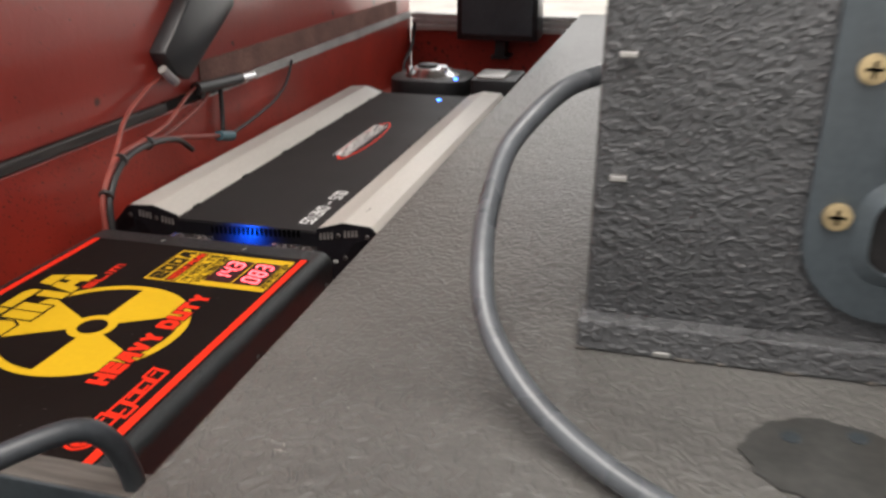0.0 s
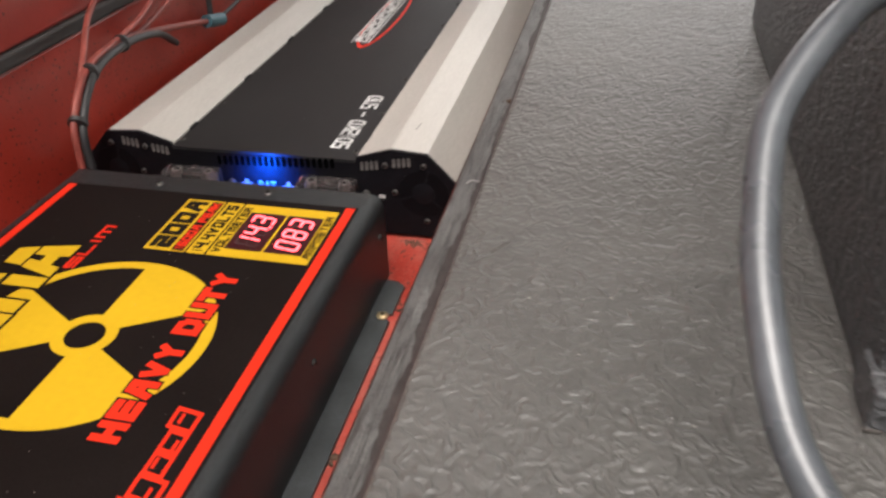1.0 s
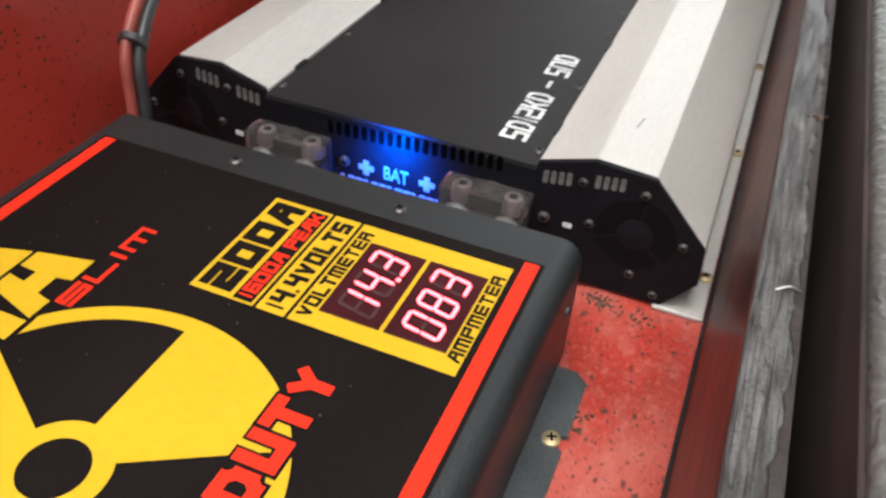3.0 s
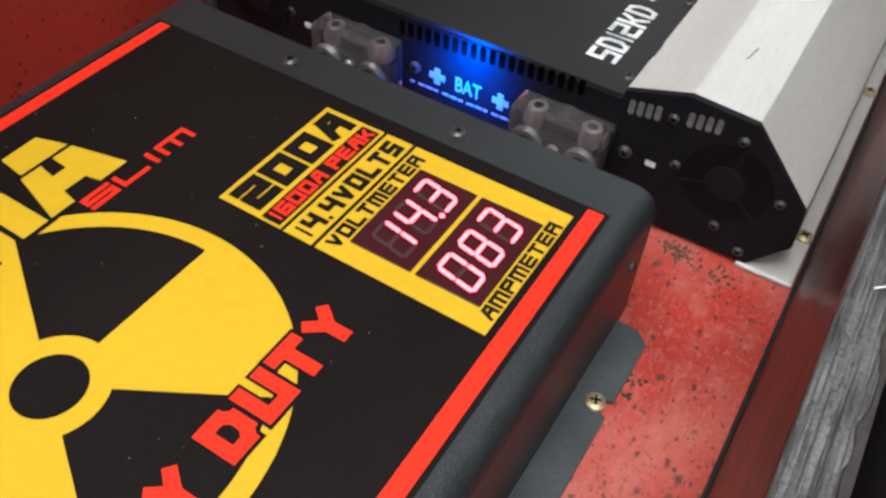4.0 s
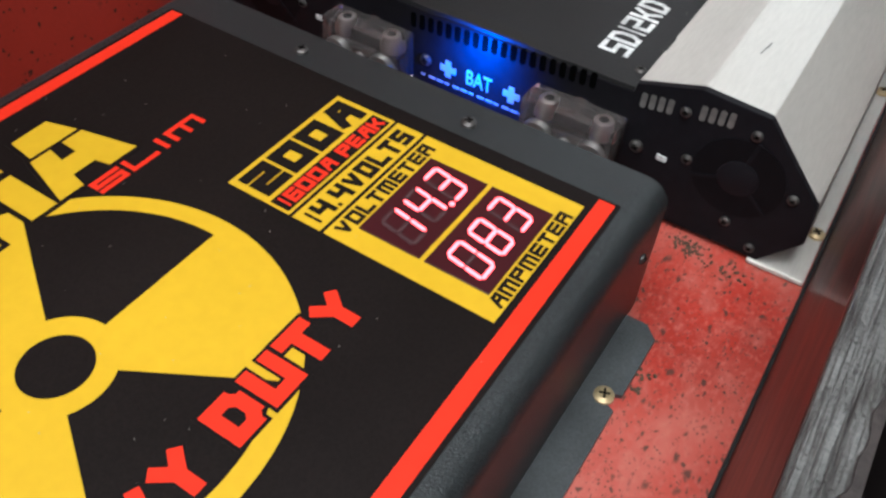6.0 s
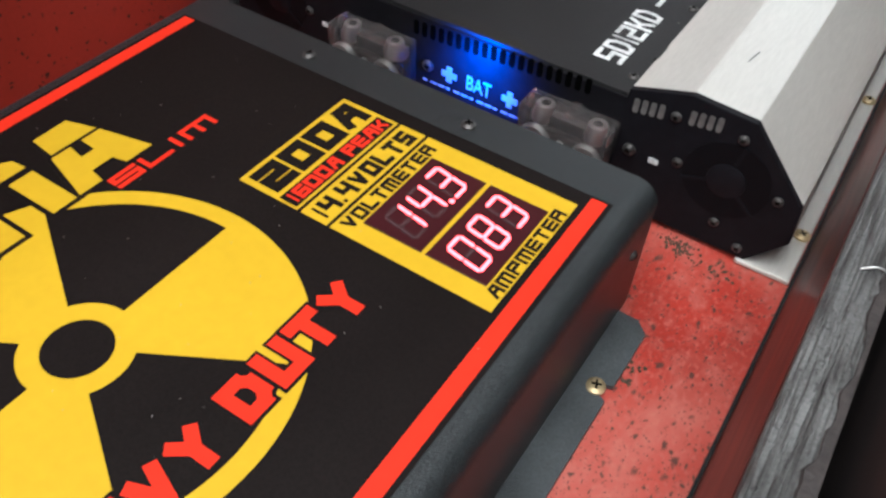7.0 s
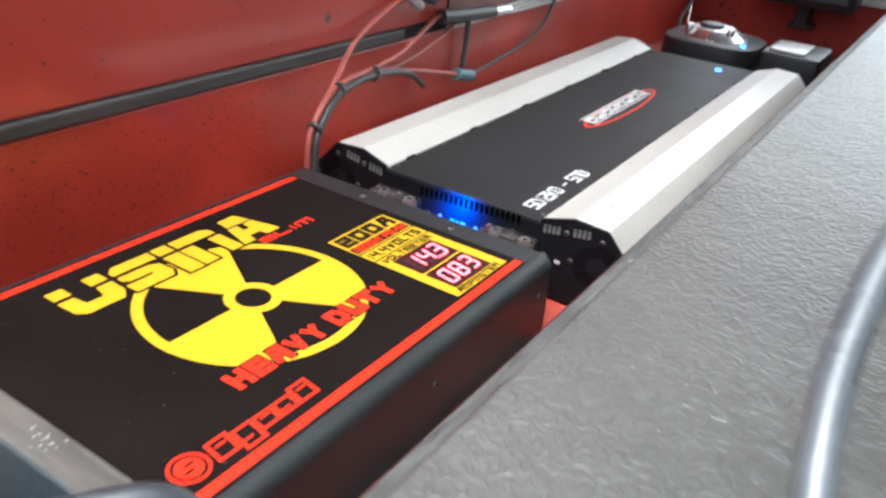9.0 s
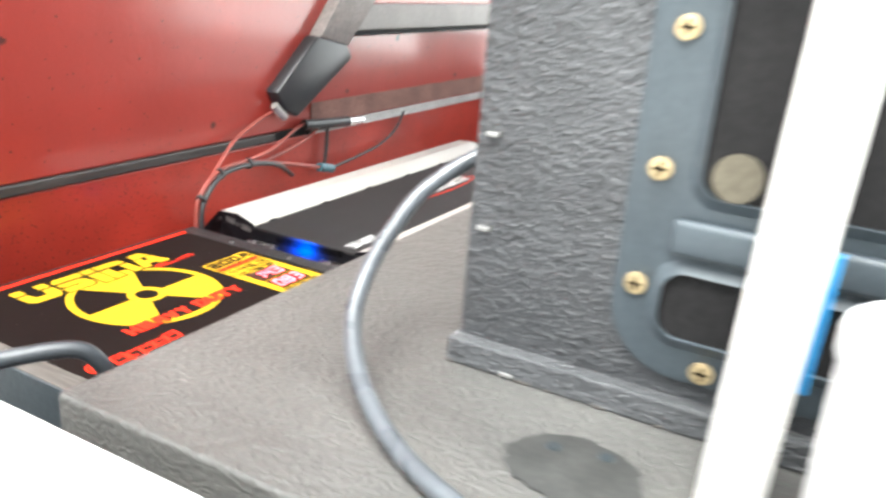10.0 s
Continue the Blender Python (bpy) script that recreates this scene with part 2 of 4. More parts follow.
SLOT.node_tree.nodes["Principled BSDF"].inputs["Specular IOR Level"].default_value = 0.0
for m, spec in ((PRINT, 0.09), (RED_PRINT, 0.15), (YELLOW, 0.2), (COVER, 0.14), (PLATE, 0.07), (CASE, 0.44), (FAN_HOLE, 0.06), (DARK_GAP, 0.14), (REFLECTION_BROWN, 0.15)):
    m.node_tree.nodes["Principled BSDF"].inputs["Specular IOR Level"].default_value = spec


def wrinkle(m, scale, stretch, low, high, depth, ridged=False):
    """Raised wrinkles on flat ground, for a brushed-on coating."""
    n, l = m.node_tree.nodes, m.node_tree.links
    b = n["Principled BSDF"]
    co = n.new("ShaderNodeTexCoord")
    mp = n.new("ShaderNodeMapping")
    mp.inputs["Scale"].default_value = stretch
    l.new(co.outputs["Object"], mp.inputs[0])
    total = None
    for sc, lo, hi, amount in ((scale, low, high, 1.0), (scale * 2.6, 0.45, 0.7, 0.55), (scale * 0.25, 0.3, 0.7, 0.8)):
        t = n.new("ShaderNodeTexNoise")
        t.inputs["Scale"].default_value, t.inputs["Detail"].default_value, t.inputs["Distortion"].default_value = sc, 1.5, 0.5
        l.new(mp.outputs[0], t.inputs["Vector"])
        r = n.new("ShaderNodeMapRange")
        r.interpolation_type = "SMOOTHSTEP"
        r.inputs[1].default_value, r.inputs[2].default_value, r.inputs[4].default_value = lo, hi, amount
        l.new(t.outputs[0], r.inputs[0])
        if ridged and sc == scale:           # narrow crests, as the brush leaves them
            t.inputs["Distortion"].default_value = 0.8
            off, crest = n.new("ShaderNodeMath"), n.new("ShaderNodeMath")
            off.operation, off.inputs[1].default_value = "SUBTRACT", 0.5
            crest.operation = "ABSOLUTE"
            l.new(t.outputs[0], off.inputs[0])
            l.new(off.outputs[0], crest.inputs[0])
            r.inputs[1].default_value, r.inputs[2].default_value = 0.0, 0.16
            r.inputs[3].default_value, r.inputs[4].default_value = amount, 0.0
            l.new(crest.outputs[0], r.inputs[0])
        if total is None:
            total = r.outputs[0]
        else:
            ad = n.new("ShaderNodeMath")
            l.new(total, ad.inputs[0])
            l.new(r.outputs[0], ad.inputs[1])
            total = ad.outputs[0]
    bp = n.new("ShaderNodeBump")
    bp.inputs["Strength"].default_value, bp.inputs["Distance"].default_value = 1.0, depth
    l.new(total, bp.inputs["Height"])
    l.new(bp.outputs[0], b.inputs["Normal"])


COATING.node_tree.nodes["Principled BSDF"].inputs["Specular IOR Level"].default_value = 0.55
wrinkle(COATING, 95, (1.1, 0.9, 1), 0.46, 0.70, 0.00052, True)
wrinkle(COATING_DARK, 165, (1, 1, 1.2), 0.46, 0.64, 0.0010)


# ---- mesh helpers ----
def mesh_of(name, bm, mat, smooth=None):
    me = bpy.data.meshes.new(name)
    bmesh.ops.recalc_face_normals(bm, faces=bm.faces)
    bm.to_mesh(me)
    bm.free()
    me.materials.append(mat)
    if smooth is not None:
        for p in me.polygons:
            p.use_smooth = True
        me.set_sharp_from_angle(angle=radians(smooth))
    return me


def part(name, bm, mat, parent=None, label="", smooth=None):
    """Links a bmesh as one mesh object under a thing or a part."""
    ob = new(name, mesh_of(name, bm, mat, smooth) if isinstance(bm, bmesh.types.BMesh) else bm)
    ob.parent = parent
    if label:
        ob["label"] = label
    return ob


def thing(name, label, category, group="", kind=""):
    return tagged(new(name), label, category, group, kind)


def structure(name, bm, mat, label, category, smooth=None):
    return tagged(part(name, bm, mat, None, "", smooth), label, category, "", "structure")


def box(x0, x1, y0, y1, z0, z1, bevel=0.0, seg=2, bm=None):
    own = bmesh.new()
    bmesh.ops.create_cube(own, size=1.0)
    for v in own.verts:
        v.co = Vector((x0 + (v.co.x + 0.5) * (x1 - x0), y0 + (v.co.y + 0.5) * (y1 - y0), z0 + (v.co.z + 0.5) * (z1 - z0)))
    if bevel:
        bmesh.ops.bevel(own, geom=own.edges[:], offset=bevel, segments=seg, profile=0.5, affect="EDGES", clamp_overlap=True)
    return merge(bm, own)


def merge(bm, own):
    if bm is None:
        return own
    me = bpy.data.meshes.new("tmp")
    own.to_mesh(me)
    own.free()
    bm.from_mesh(me)
    bpy.data.meshes.remove(me)
    return bm


AXES = {"x": Matrix.Rotation(radians(90), 4, "Y"), "y": Matrix.Rotation(radians(-90), 4, "X"), "z": Matrix.Identity(4)}


def cyl(c, r, h, axis="z", seg=20, r2=None, bevel=0.0, bm=None):
    """A cylinder whose base is centred on c and which grows along +axis."""
    own = bmesh.new()
    bmesh.ops.create_cone(own, cap_ends=True, segments=seg, radius1=r, radius2=r if r2 is None else r2, depth=h,
                          matrix=Matrix.Translation(c) @ AXES[axis] @ Matrix.Translation((0, 0, h / 2)))
    if bevel:
        rim = [e for e in own.edges if len(e.link_faces) == 2 and max(len(f.verts) for f in e.link_faces) > 4]
        bmesh.ops.bevel(own, geom=rim, offset=bevel, segments=2, profile=0.5, affect="EDGES")
    return merge(bm, own)


def prism(poly, axis, a, b, bm=None, bevel=0.0):
    """A polygon of 2D points swept along an axis from a to b. axis y: points are (x, z); z: (x, y); x: (y, z)."""
    own = bmesh.new()

    def at(p, d):
        return {"x": (d, p[0], p[1]), "y": (p[0], d, p[1]), "z": (p[0], p[1], d)}[axis]
    lo = [own.verts.new(at(p, a)) for p in poly]
    hi = [own.verts.new(at(p, b)) for p in poly]
    own.faces.new(lo)
    own.faces.new(hi[::-1])
    for i in range(len(poly)):
        j = (i + 1) % len(poly)
        own.faces.new((lo[i], hi[i], hi[j], lo[j]))
    bmesh.ops.recalc_face_normals(own, faces=own.faces)
    if bevel:
        bmesh.ops.bevel(own, geom=own.edges[:], offset=bevel, segments=2, profile=0.5, affect="EDGES", clamp_overlap=True)
    return merge(bm, own)


def smooth_line(points, n=10):
    """A Catmull-Rom line through the points."""
    P = [Vector(p) for p in points]
    P = [P[0] * 2 - P[1]] + P + [P[-1] * 2 - P[-2]]
    out = []
    for i in range(1, len(P) - 2):
        a, b, c, d = P[i - 1:i + 3]
        for k in range(n):
            u = k / n
            out.append(0.5 * ((2 * b) + (c - a) * u + (2 * a - 5 * b + 4 * c - d) * u * u + (3 * b - a - 3 * c + d) * u ** 3))
    return out + [P[-2]]


def tube(points, r, n=10, seg=12, bm=None):
    line = smooth_line(points, n)
    own = bmesh.new()
    up, rings = Vector((0.3, 0.2, 1)).normalized(), []
    for i, p in enumerate(line):
        d = (line[min(i + 1, len(line) - 1)] - line[max(i - 1, 0)]).normalized()
        side = d.cross(up).normalized()
        up = side.cross(d).normalized()
        rings.append([own.verts.new(p + (side * math.cos(a) + up * math.sin(a)) * r) for a in (2 * math.pi * k / seg for k in range(seg))])
    for a, b in zip(rings, rings[1:]):
        for k in range(seg):
            own.faces.new((a[k], a[(k + 1) % seg], b[(k + 1) % seg], b[k]))
    own.faces.new(rings[0])
    own.faces.new(rings[-1][::-1])
    return merge(bm, own)


def rounded(x0, x1, y0, y1, r, n=6):
    """The outline of a rounded rectangle."""
    pts = []
    for cx, cy, a in ((x1 - r, y1 - r, 0), (x0 + r, y1 - r, 90), (x0 + r, y0 + r, 180), (x1 - r, y0 + r, 270)):
        pts += [(cx + r * math.cos(radians(a + 90 * k / n)), cy + r * math.sin(radians(a + 90 * k / n))) for k in range(n + 1)]
    return pts


def sector(cx, cy, r0, r1, a0, a1, n=24):
    """The outline of a ring's sector, angles in degrees."""
    arc = [radians(a0 + (a1 - a0) * k / n) for k in range(n + 1)]
    return [(cx + r1 * math.cos(a), cy + r1 * math.sin(a)) for a in arc] + [(cx + r0 * math.cos(a), cy + r0 * math.sin(a)) for a in arc[::-1]]


def lettering(body, length, height, bold=0.0, thick=0.0003, shear=0.0):
    """Writing as a mesh in its own xy plane, stretched to a length and a height, its lower left corner at the origin."""
    cu = bpy.data.curves.new("writing", "FONT")
    cu.body, cu.size, cu.offset, cu.extrude, cu.shear = body, 1.0, bold, 0.01, shear
    ob = new("writing", cu)
    bpy.context.view_layer.update()
    me = bpy.data.meshes.new_from_object(ob.evaluated_get(bpy.context.evaluated_depsgraph_get()))
    bpy.data.objects.remove(ob)
    bpy.data.curves.remove(cu)
    bm = bmesh.new()
    bm.from_mesh(me)
    bpy.data.meshes.remove(me)
    lo = [min(v.co[i] for v in bm.verts) for i in range(3)]
    hi = [max(v.co[i] for v in bm.verts) for i in range(3)]
    for v in bm.verts:
        v.co = Vector(((v.co.x - lo[0]) / (hi[0] - lo[0]) * length, (v.co.y - lo[1]) / (hi[1] - lo[1]) * height,
                       (v.co.z - lo[2]) / (hi[2] - lo[2]) * thick))
    return bm


def letters(bm, mat, parent, name="letter"):
    """Links each loose piece of a writing as a part of its own."""
    left = set(bm.verts)
    while left:
        island, todo = set(), [left.pop()]
        while todo:
            v = todo.pop()
            island.add(v)
            for e in v.link_edges:
                w = e.other_vert(v)
                if w in left:
                    left.discard(w)
                    todo.append(w)
        own, twin = bmesh.new(), {}
        for v in sorted(island, key=lambda q: q.index):
            twin[v] = own.verts.new(v.co)
        for f in sorted({f for v in island for f in v.link_faces}, key=lambda q: q.index):
            own.faces.new([twin[v] for v in f.verts])
        part(name, own, mat, parent)
    bm.free()


def along_y(bm, x_base, y_start, z):
    """Lays writing flat so that it reads along +y, with its foot at x_base."""
    bm.transform(Matrix.Translation((x_base, y_start, z)) @ Matrix.Rotation(radians(90), 4, "Z"))
    return bm


SPOTS = {"7": (0, 1), "8": (0.5, 1), "9": (1, 1), "4": (0, 0.5), "5": (0.5, 0.5), "6": (1, 0.5), "1": (0, 0), "2": (0.5, 0), "3": (1, 0),
         "e": (0.42, 1), "a": (0.7, 1), "b": (1, 0.72), "c": (1, 0.28), "d": (0.7, 0)}
STROKES = {"0": "17931", "1": "82", "2": "796413", "4": "746 93", "5": "974631", "6": "971364", "A": "1e93 56", "D": "17abcd1", "E": "9713 46",
           "H": "71 93 46", "I": "82", "i": "82", "K": "71 459 53", "L": "713", "M": "1793 82", "N": "1793", "O": "17931", "P": "17964", "R": "1793 46",
           "S": "974631", "T": "79 82", "U": "7139", "V": "729", "Y": "759 52", "-": "46"}


def square_letter(ch, wide, tall, stroke, thick):
    """A letter of straight heavy strokes that fills its cell, in its own xy plane."""
    bm = bmesh.new()
    if ch == ".":
        return box(0, wide, 0, wide, 0, thick)
    s = min(stroke, wide * 0.42)

    def at(key):
        u, v = SPOTS[key]
        return Vector((s / 2 + u * (wide - s), stroke / 2 + v * (tall - stroke)))
    lift = 0.0
    for run in STROKES[ch].split():
        for p, q in zip(run, run[1:]):
            a, b = at(p), at(q)
            d = (b - a).normalized()
            w = s / 2 + (stroke - s) / 2 * abs(d.x)
            n = Vector((-d.y, d.x)) * w
            straight = abs(d.x) < 0.01 or abs(d.y) < 0.01
            a, b = a - d * w * (0.98 if straight else 0.55), b + d * w * (0.98 if straight else 0.55)
            own = prism([tuple(a + n), tuple(a - n), tuple(b - n), tuple(b + n)], "z", 0.0, thick + lift)
            for vert in own.verts:
                vert.co.x, vert.co.y = min(max(vert.co.x, 0.0), wide), min(max(vert.co.y, 0.0), tall)
            merge(bm, own)
            lift += 0.000012
    return bm


def screw_mesh(name, r, h, mat, seg=16):
    """A pan-head screw with a cross recess, pointing up from the origin."""
    bm = cyl((0, 0, 0), r, h * 0.55, "z", seg)
    cyl((0, 0, h * 0.55), r, h * 0.45, "z", seg, r2=r * 0.62, bm=bm)
    me = mesh_of(name, bm, mat, 30)
    cross = box(-r * 0.55, r * 0.55, -r * 0.12, r * 0.12, h - 0.0001, h + 0.0002)
    box(-r * 0.12, r * 0.12, -r * 0.55, r * 0.55, h - 0.0001, h + 0.0002, bm=cross)
    return me, mesh_of("recess", cross, SLOT)


def put_screw(meshes, place, parent, turn=0.0, axis="z", name="screw"):
    ob = part(name, meshes[0], None, parent)
    ob.matrix_basis = Matrix.Translation(place) @ (Matrix.Rotation(radians(90), 4, "X") if axis == "-y" else
                                                   Matrix.Rotation(radians(90), 4, "Y") if axis == "x" else Matrix.Identity(4)) @ Matrix.Rotation(radians(turn), 4, "Z")
    part("recess", meshes[1], None, ob)
    return ob


PAN_DARK = screw_mesh("screw", 0.0026, 0.0016, DARK_STEEL)
PAN_TOP = screw_mesh("screw", 0.0034, 0.0022, DARK_STEEL)
PAN_BRASS = screw_mesh("screw", 0.0044, 0.0026, BRASS)

# ---- the place: a red load bay beside a tall coated cabinet ----
WALL_X = -0.300
structure("ground", box(-30, 30, -30, 30, -0.72, -0.70), CONCRETE, "pale sunlit concrete ground outside the vehicle", "ground")
structure("floor", box(WALL_X - 0.02, 0.118, -0.32, 1.38, -0.02, 0.0), RED_FLOOR, "red painted floor of the load bay with dark specks", "floor")
structure("front_board", box(WALL_X - 0.02, 0.1185, -0.342, -0.3195, -0.10, 0.0785, 0.0015), CHARCOAL, "upright dark board closing the front of the load bay", "board")
structure("front_board_edge", box(WALL_X, 0.1183, -0.3405, -0.3200, 0.0780, 0.0795, 0.0005), RAW_WOOD, "worn raw brown upper edge of the front board", "board")
structure("floor_front", box(WALL_X - 0.02, 0.118, -0.475, -0.3425, -0.12, -0.10), CHARCOAL, "dark charcoal sheet in front of the load bay", "floor")
structure("wall_left_lower", box(WALL_X - 0.02, WALL_X, -0.47, 1.36, -0.001, 0.1415, 0.002), RED_WALL, "red painted lower side wall with dark specks", "wall")
structure("wall_left_upper", box(WALL_X - 0.022, WALL_X - 0.002, -0.47, 1.36, 0.155, 0.949, 0.003), RED_GLOSS, "glossy red painted body panel above the seam", "wall")
structure("ceiling", box(-0.36, 1.24, 0.18, 1.45, 0.95, 0.97), HEADLINER, "dark grey roof lining over the load bay", "ceiling")
structure("wall_end", box(WALL_X, 0.118, 1.36, 1.38, 0.0, 0.1115, 0.002), RED_WALL, "red painted end wall below a bright window", "wall")
# Unseen side panel, added low so that sky light brightens the left wall.
structure("wall_right", box(1.18, 1.20, -0.30, 1.30, -0.2, 0.42), RED_GLOSS, "unseen red painted side panel kept low to let sky light in", "wall")
for name, ya in (("pillar_front", 0.180), ("pillar_rear", 1.240)):
    structure(name, box(1.1805, 1.1995, ya, ya + 0.060, 0.4205, 0.9495, 0.003), RED_GLOSS, "unseen red painted pillar carrying the roof", "pillar")
structure("vehicle_body", box(WALL_X - 0.022, 1.20, -0.478, 1.40, -0.6995, -0.1205, 0.01), RED_GLOSS, "red painted lower body of the vehicle", "vehicle body")
structure("bumper", box(-0.33, 0.80, -1.05, -0.480, -0.6995, 0.0995, 0.01), WHITE_PLASTIC, "white rear bumper below the tailgate sill", "bumper")
structure("plinth", box(0.119, 1.1795, -0.428, 1.40, -0.1195, 0.155, 0.0035, 3), COATING, "grey coated top of a large speaker cabinet", "cabinet", 40)
structure("trim_strip", box(0.0923, 0.1080, -0.318, 1.36, 0.0, 0.1205, 0.0015), GREY_WOOD, "weathered grey wooden strip beside the cabinet", "trim")
structure("trim_plank", prism([(0.0885, 0.0), (0.0921, 0.0), (0.0921, 0.1190), (0.0917, 0.1195)], "y", -0.318, 1.36), RED_WOOD, "red-brown stained plank edging the load bay", "trim")
# Dark strips drawn for the shadow at the plank's foot and in the gap.
structure("trim_joint", box(0.0866, 0.0884, -0.318, 1.36, 0.0, 0.0014, 0.0003), DARK_GAP, "dark strip drawn for the shaded joint between red floor and plank", "trim")
structure("trim_gap", box(0.1082, 0.1170, -0.318, 1.36, 0.0, 0.060), DARK_GAP, "dark filler standing for the shade deep in the gap", "trim")
# Thin dark brown strip laid against the cabinet's left side.
structure("trim_side", box(0.1172, 0.1188, -0.318, 1.36, 0.0, 0.1500), DARK_SIDE, "dark brown strip covering the side of the grey cabinet", "trim")
structure("seam_trim", box(WALL_X - 0.015, WALL_X + 0.002, -0.47, 0.27, 0.142, 0.1545, 0.002), SEAM, "dark grey seam strip along the red wall", "trim")
rail = thing("wall_rail", "thin aluminium rail along the red wall", "rail", kind="structure")
for z in (0.1416, 0.1468, 0.1520):
    part("rail_bar", box(WALL_X - 0.004, WALL_X + 0.004, 0.36, 1.355, z, z + 0.0034, 0.001), ALU, rail)
part("backing", box(WALL_X - 0.012, WALL_X - 0.002, 0.27, 1.359, 0.1416, 0.1549), DARK_GAP, rail)
upper = thing("upper_rail", "pale grey rail fixed high on the glossy red wall", "rail", kind="structure")
part("rail_face", box(WALL_X - 0.003, WALL_X + 0.016, 0.44, 1.358, 0.306, 0.350, 0.003), PALE_RAIL, upper)
part("rail_lip", box(WALL_X - 0.003, WALL_X + 0.022, 0.44, 1.358, 0.2985, 0.3055, 0.0015), DARK_GAP, upper)
# Thin strip whose brown colour paints the dark reflection above the rail.
structure("wall_reflection", box(WALL_X - 0.0015, WALL_X + 0.0005, 0.360, 1.250, 0.1580, 0.1930, 0.0012), REFLECTION_BROWN, "grey-brown strip painted as a dark reflection above the wall rail", "trim")
sill = thing("window_sill", "aluminium window sill with grooves under a bright window", "window sill", kind="structure")
for z in (0.1120, 0.1265, 0.1410):
    part("sill_bar", box(WALL_X + 0.006, 0.118, 1.345, 1.38, z, z + 0.0115, 0.002), ALU, sill)
structure("tailgate_sill", box(-0.33, 0.80, -1.05, -0.475, 0.10, 0.1805, 0.004), WHITE_PLASTIC, "sunlit white sill of the open tailgate", "sill")


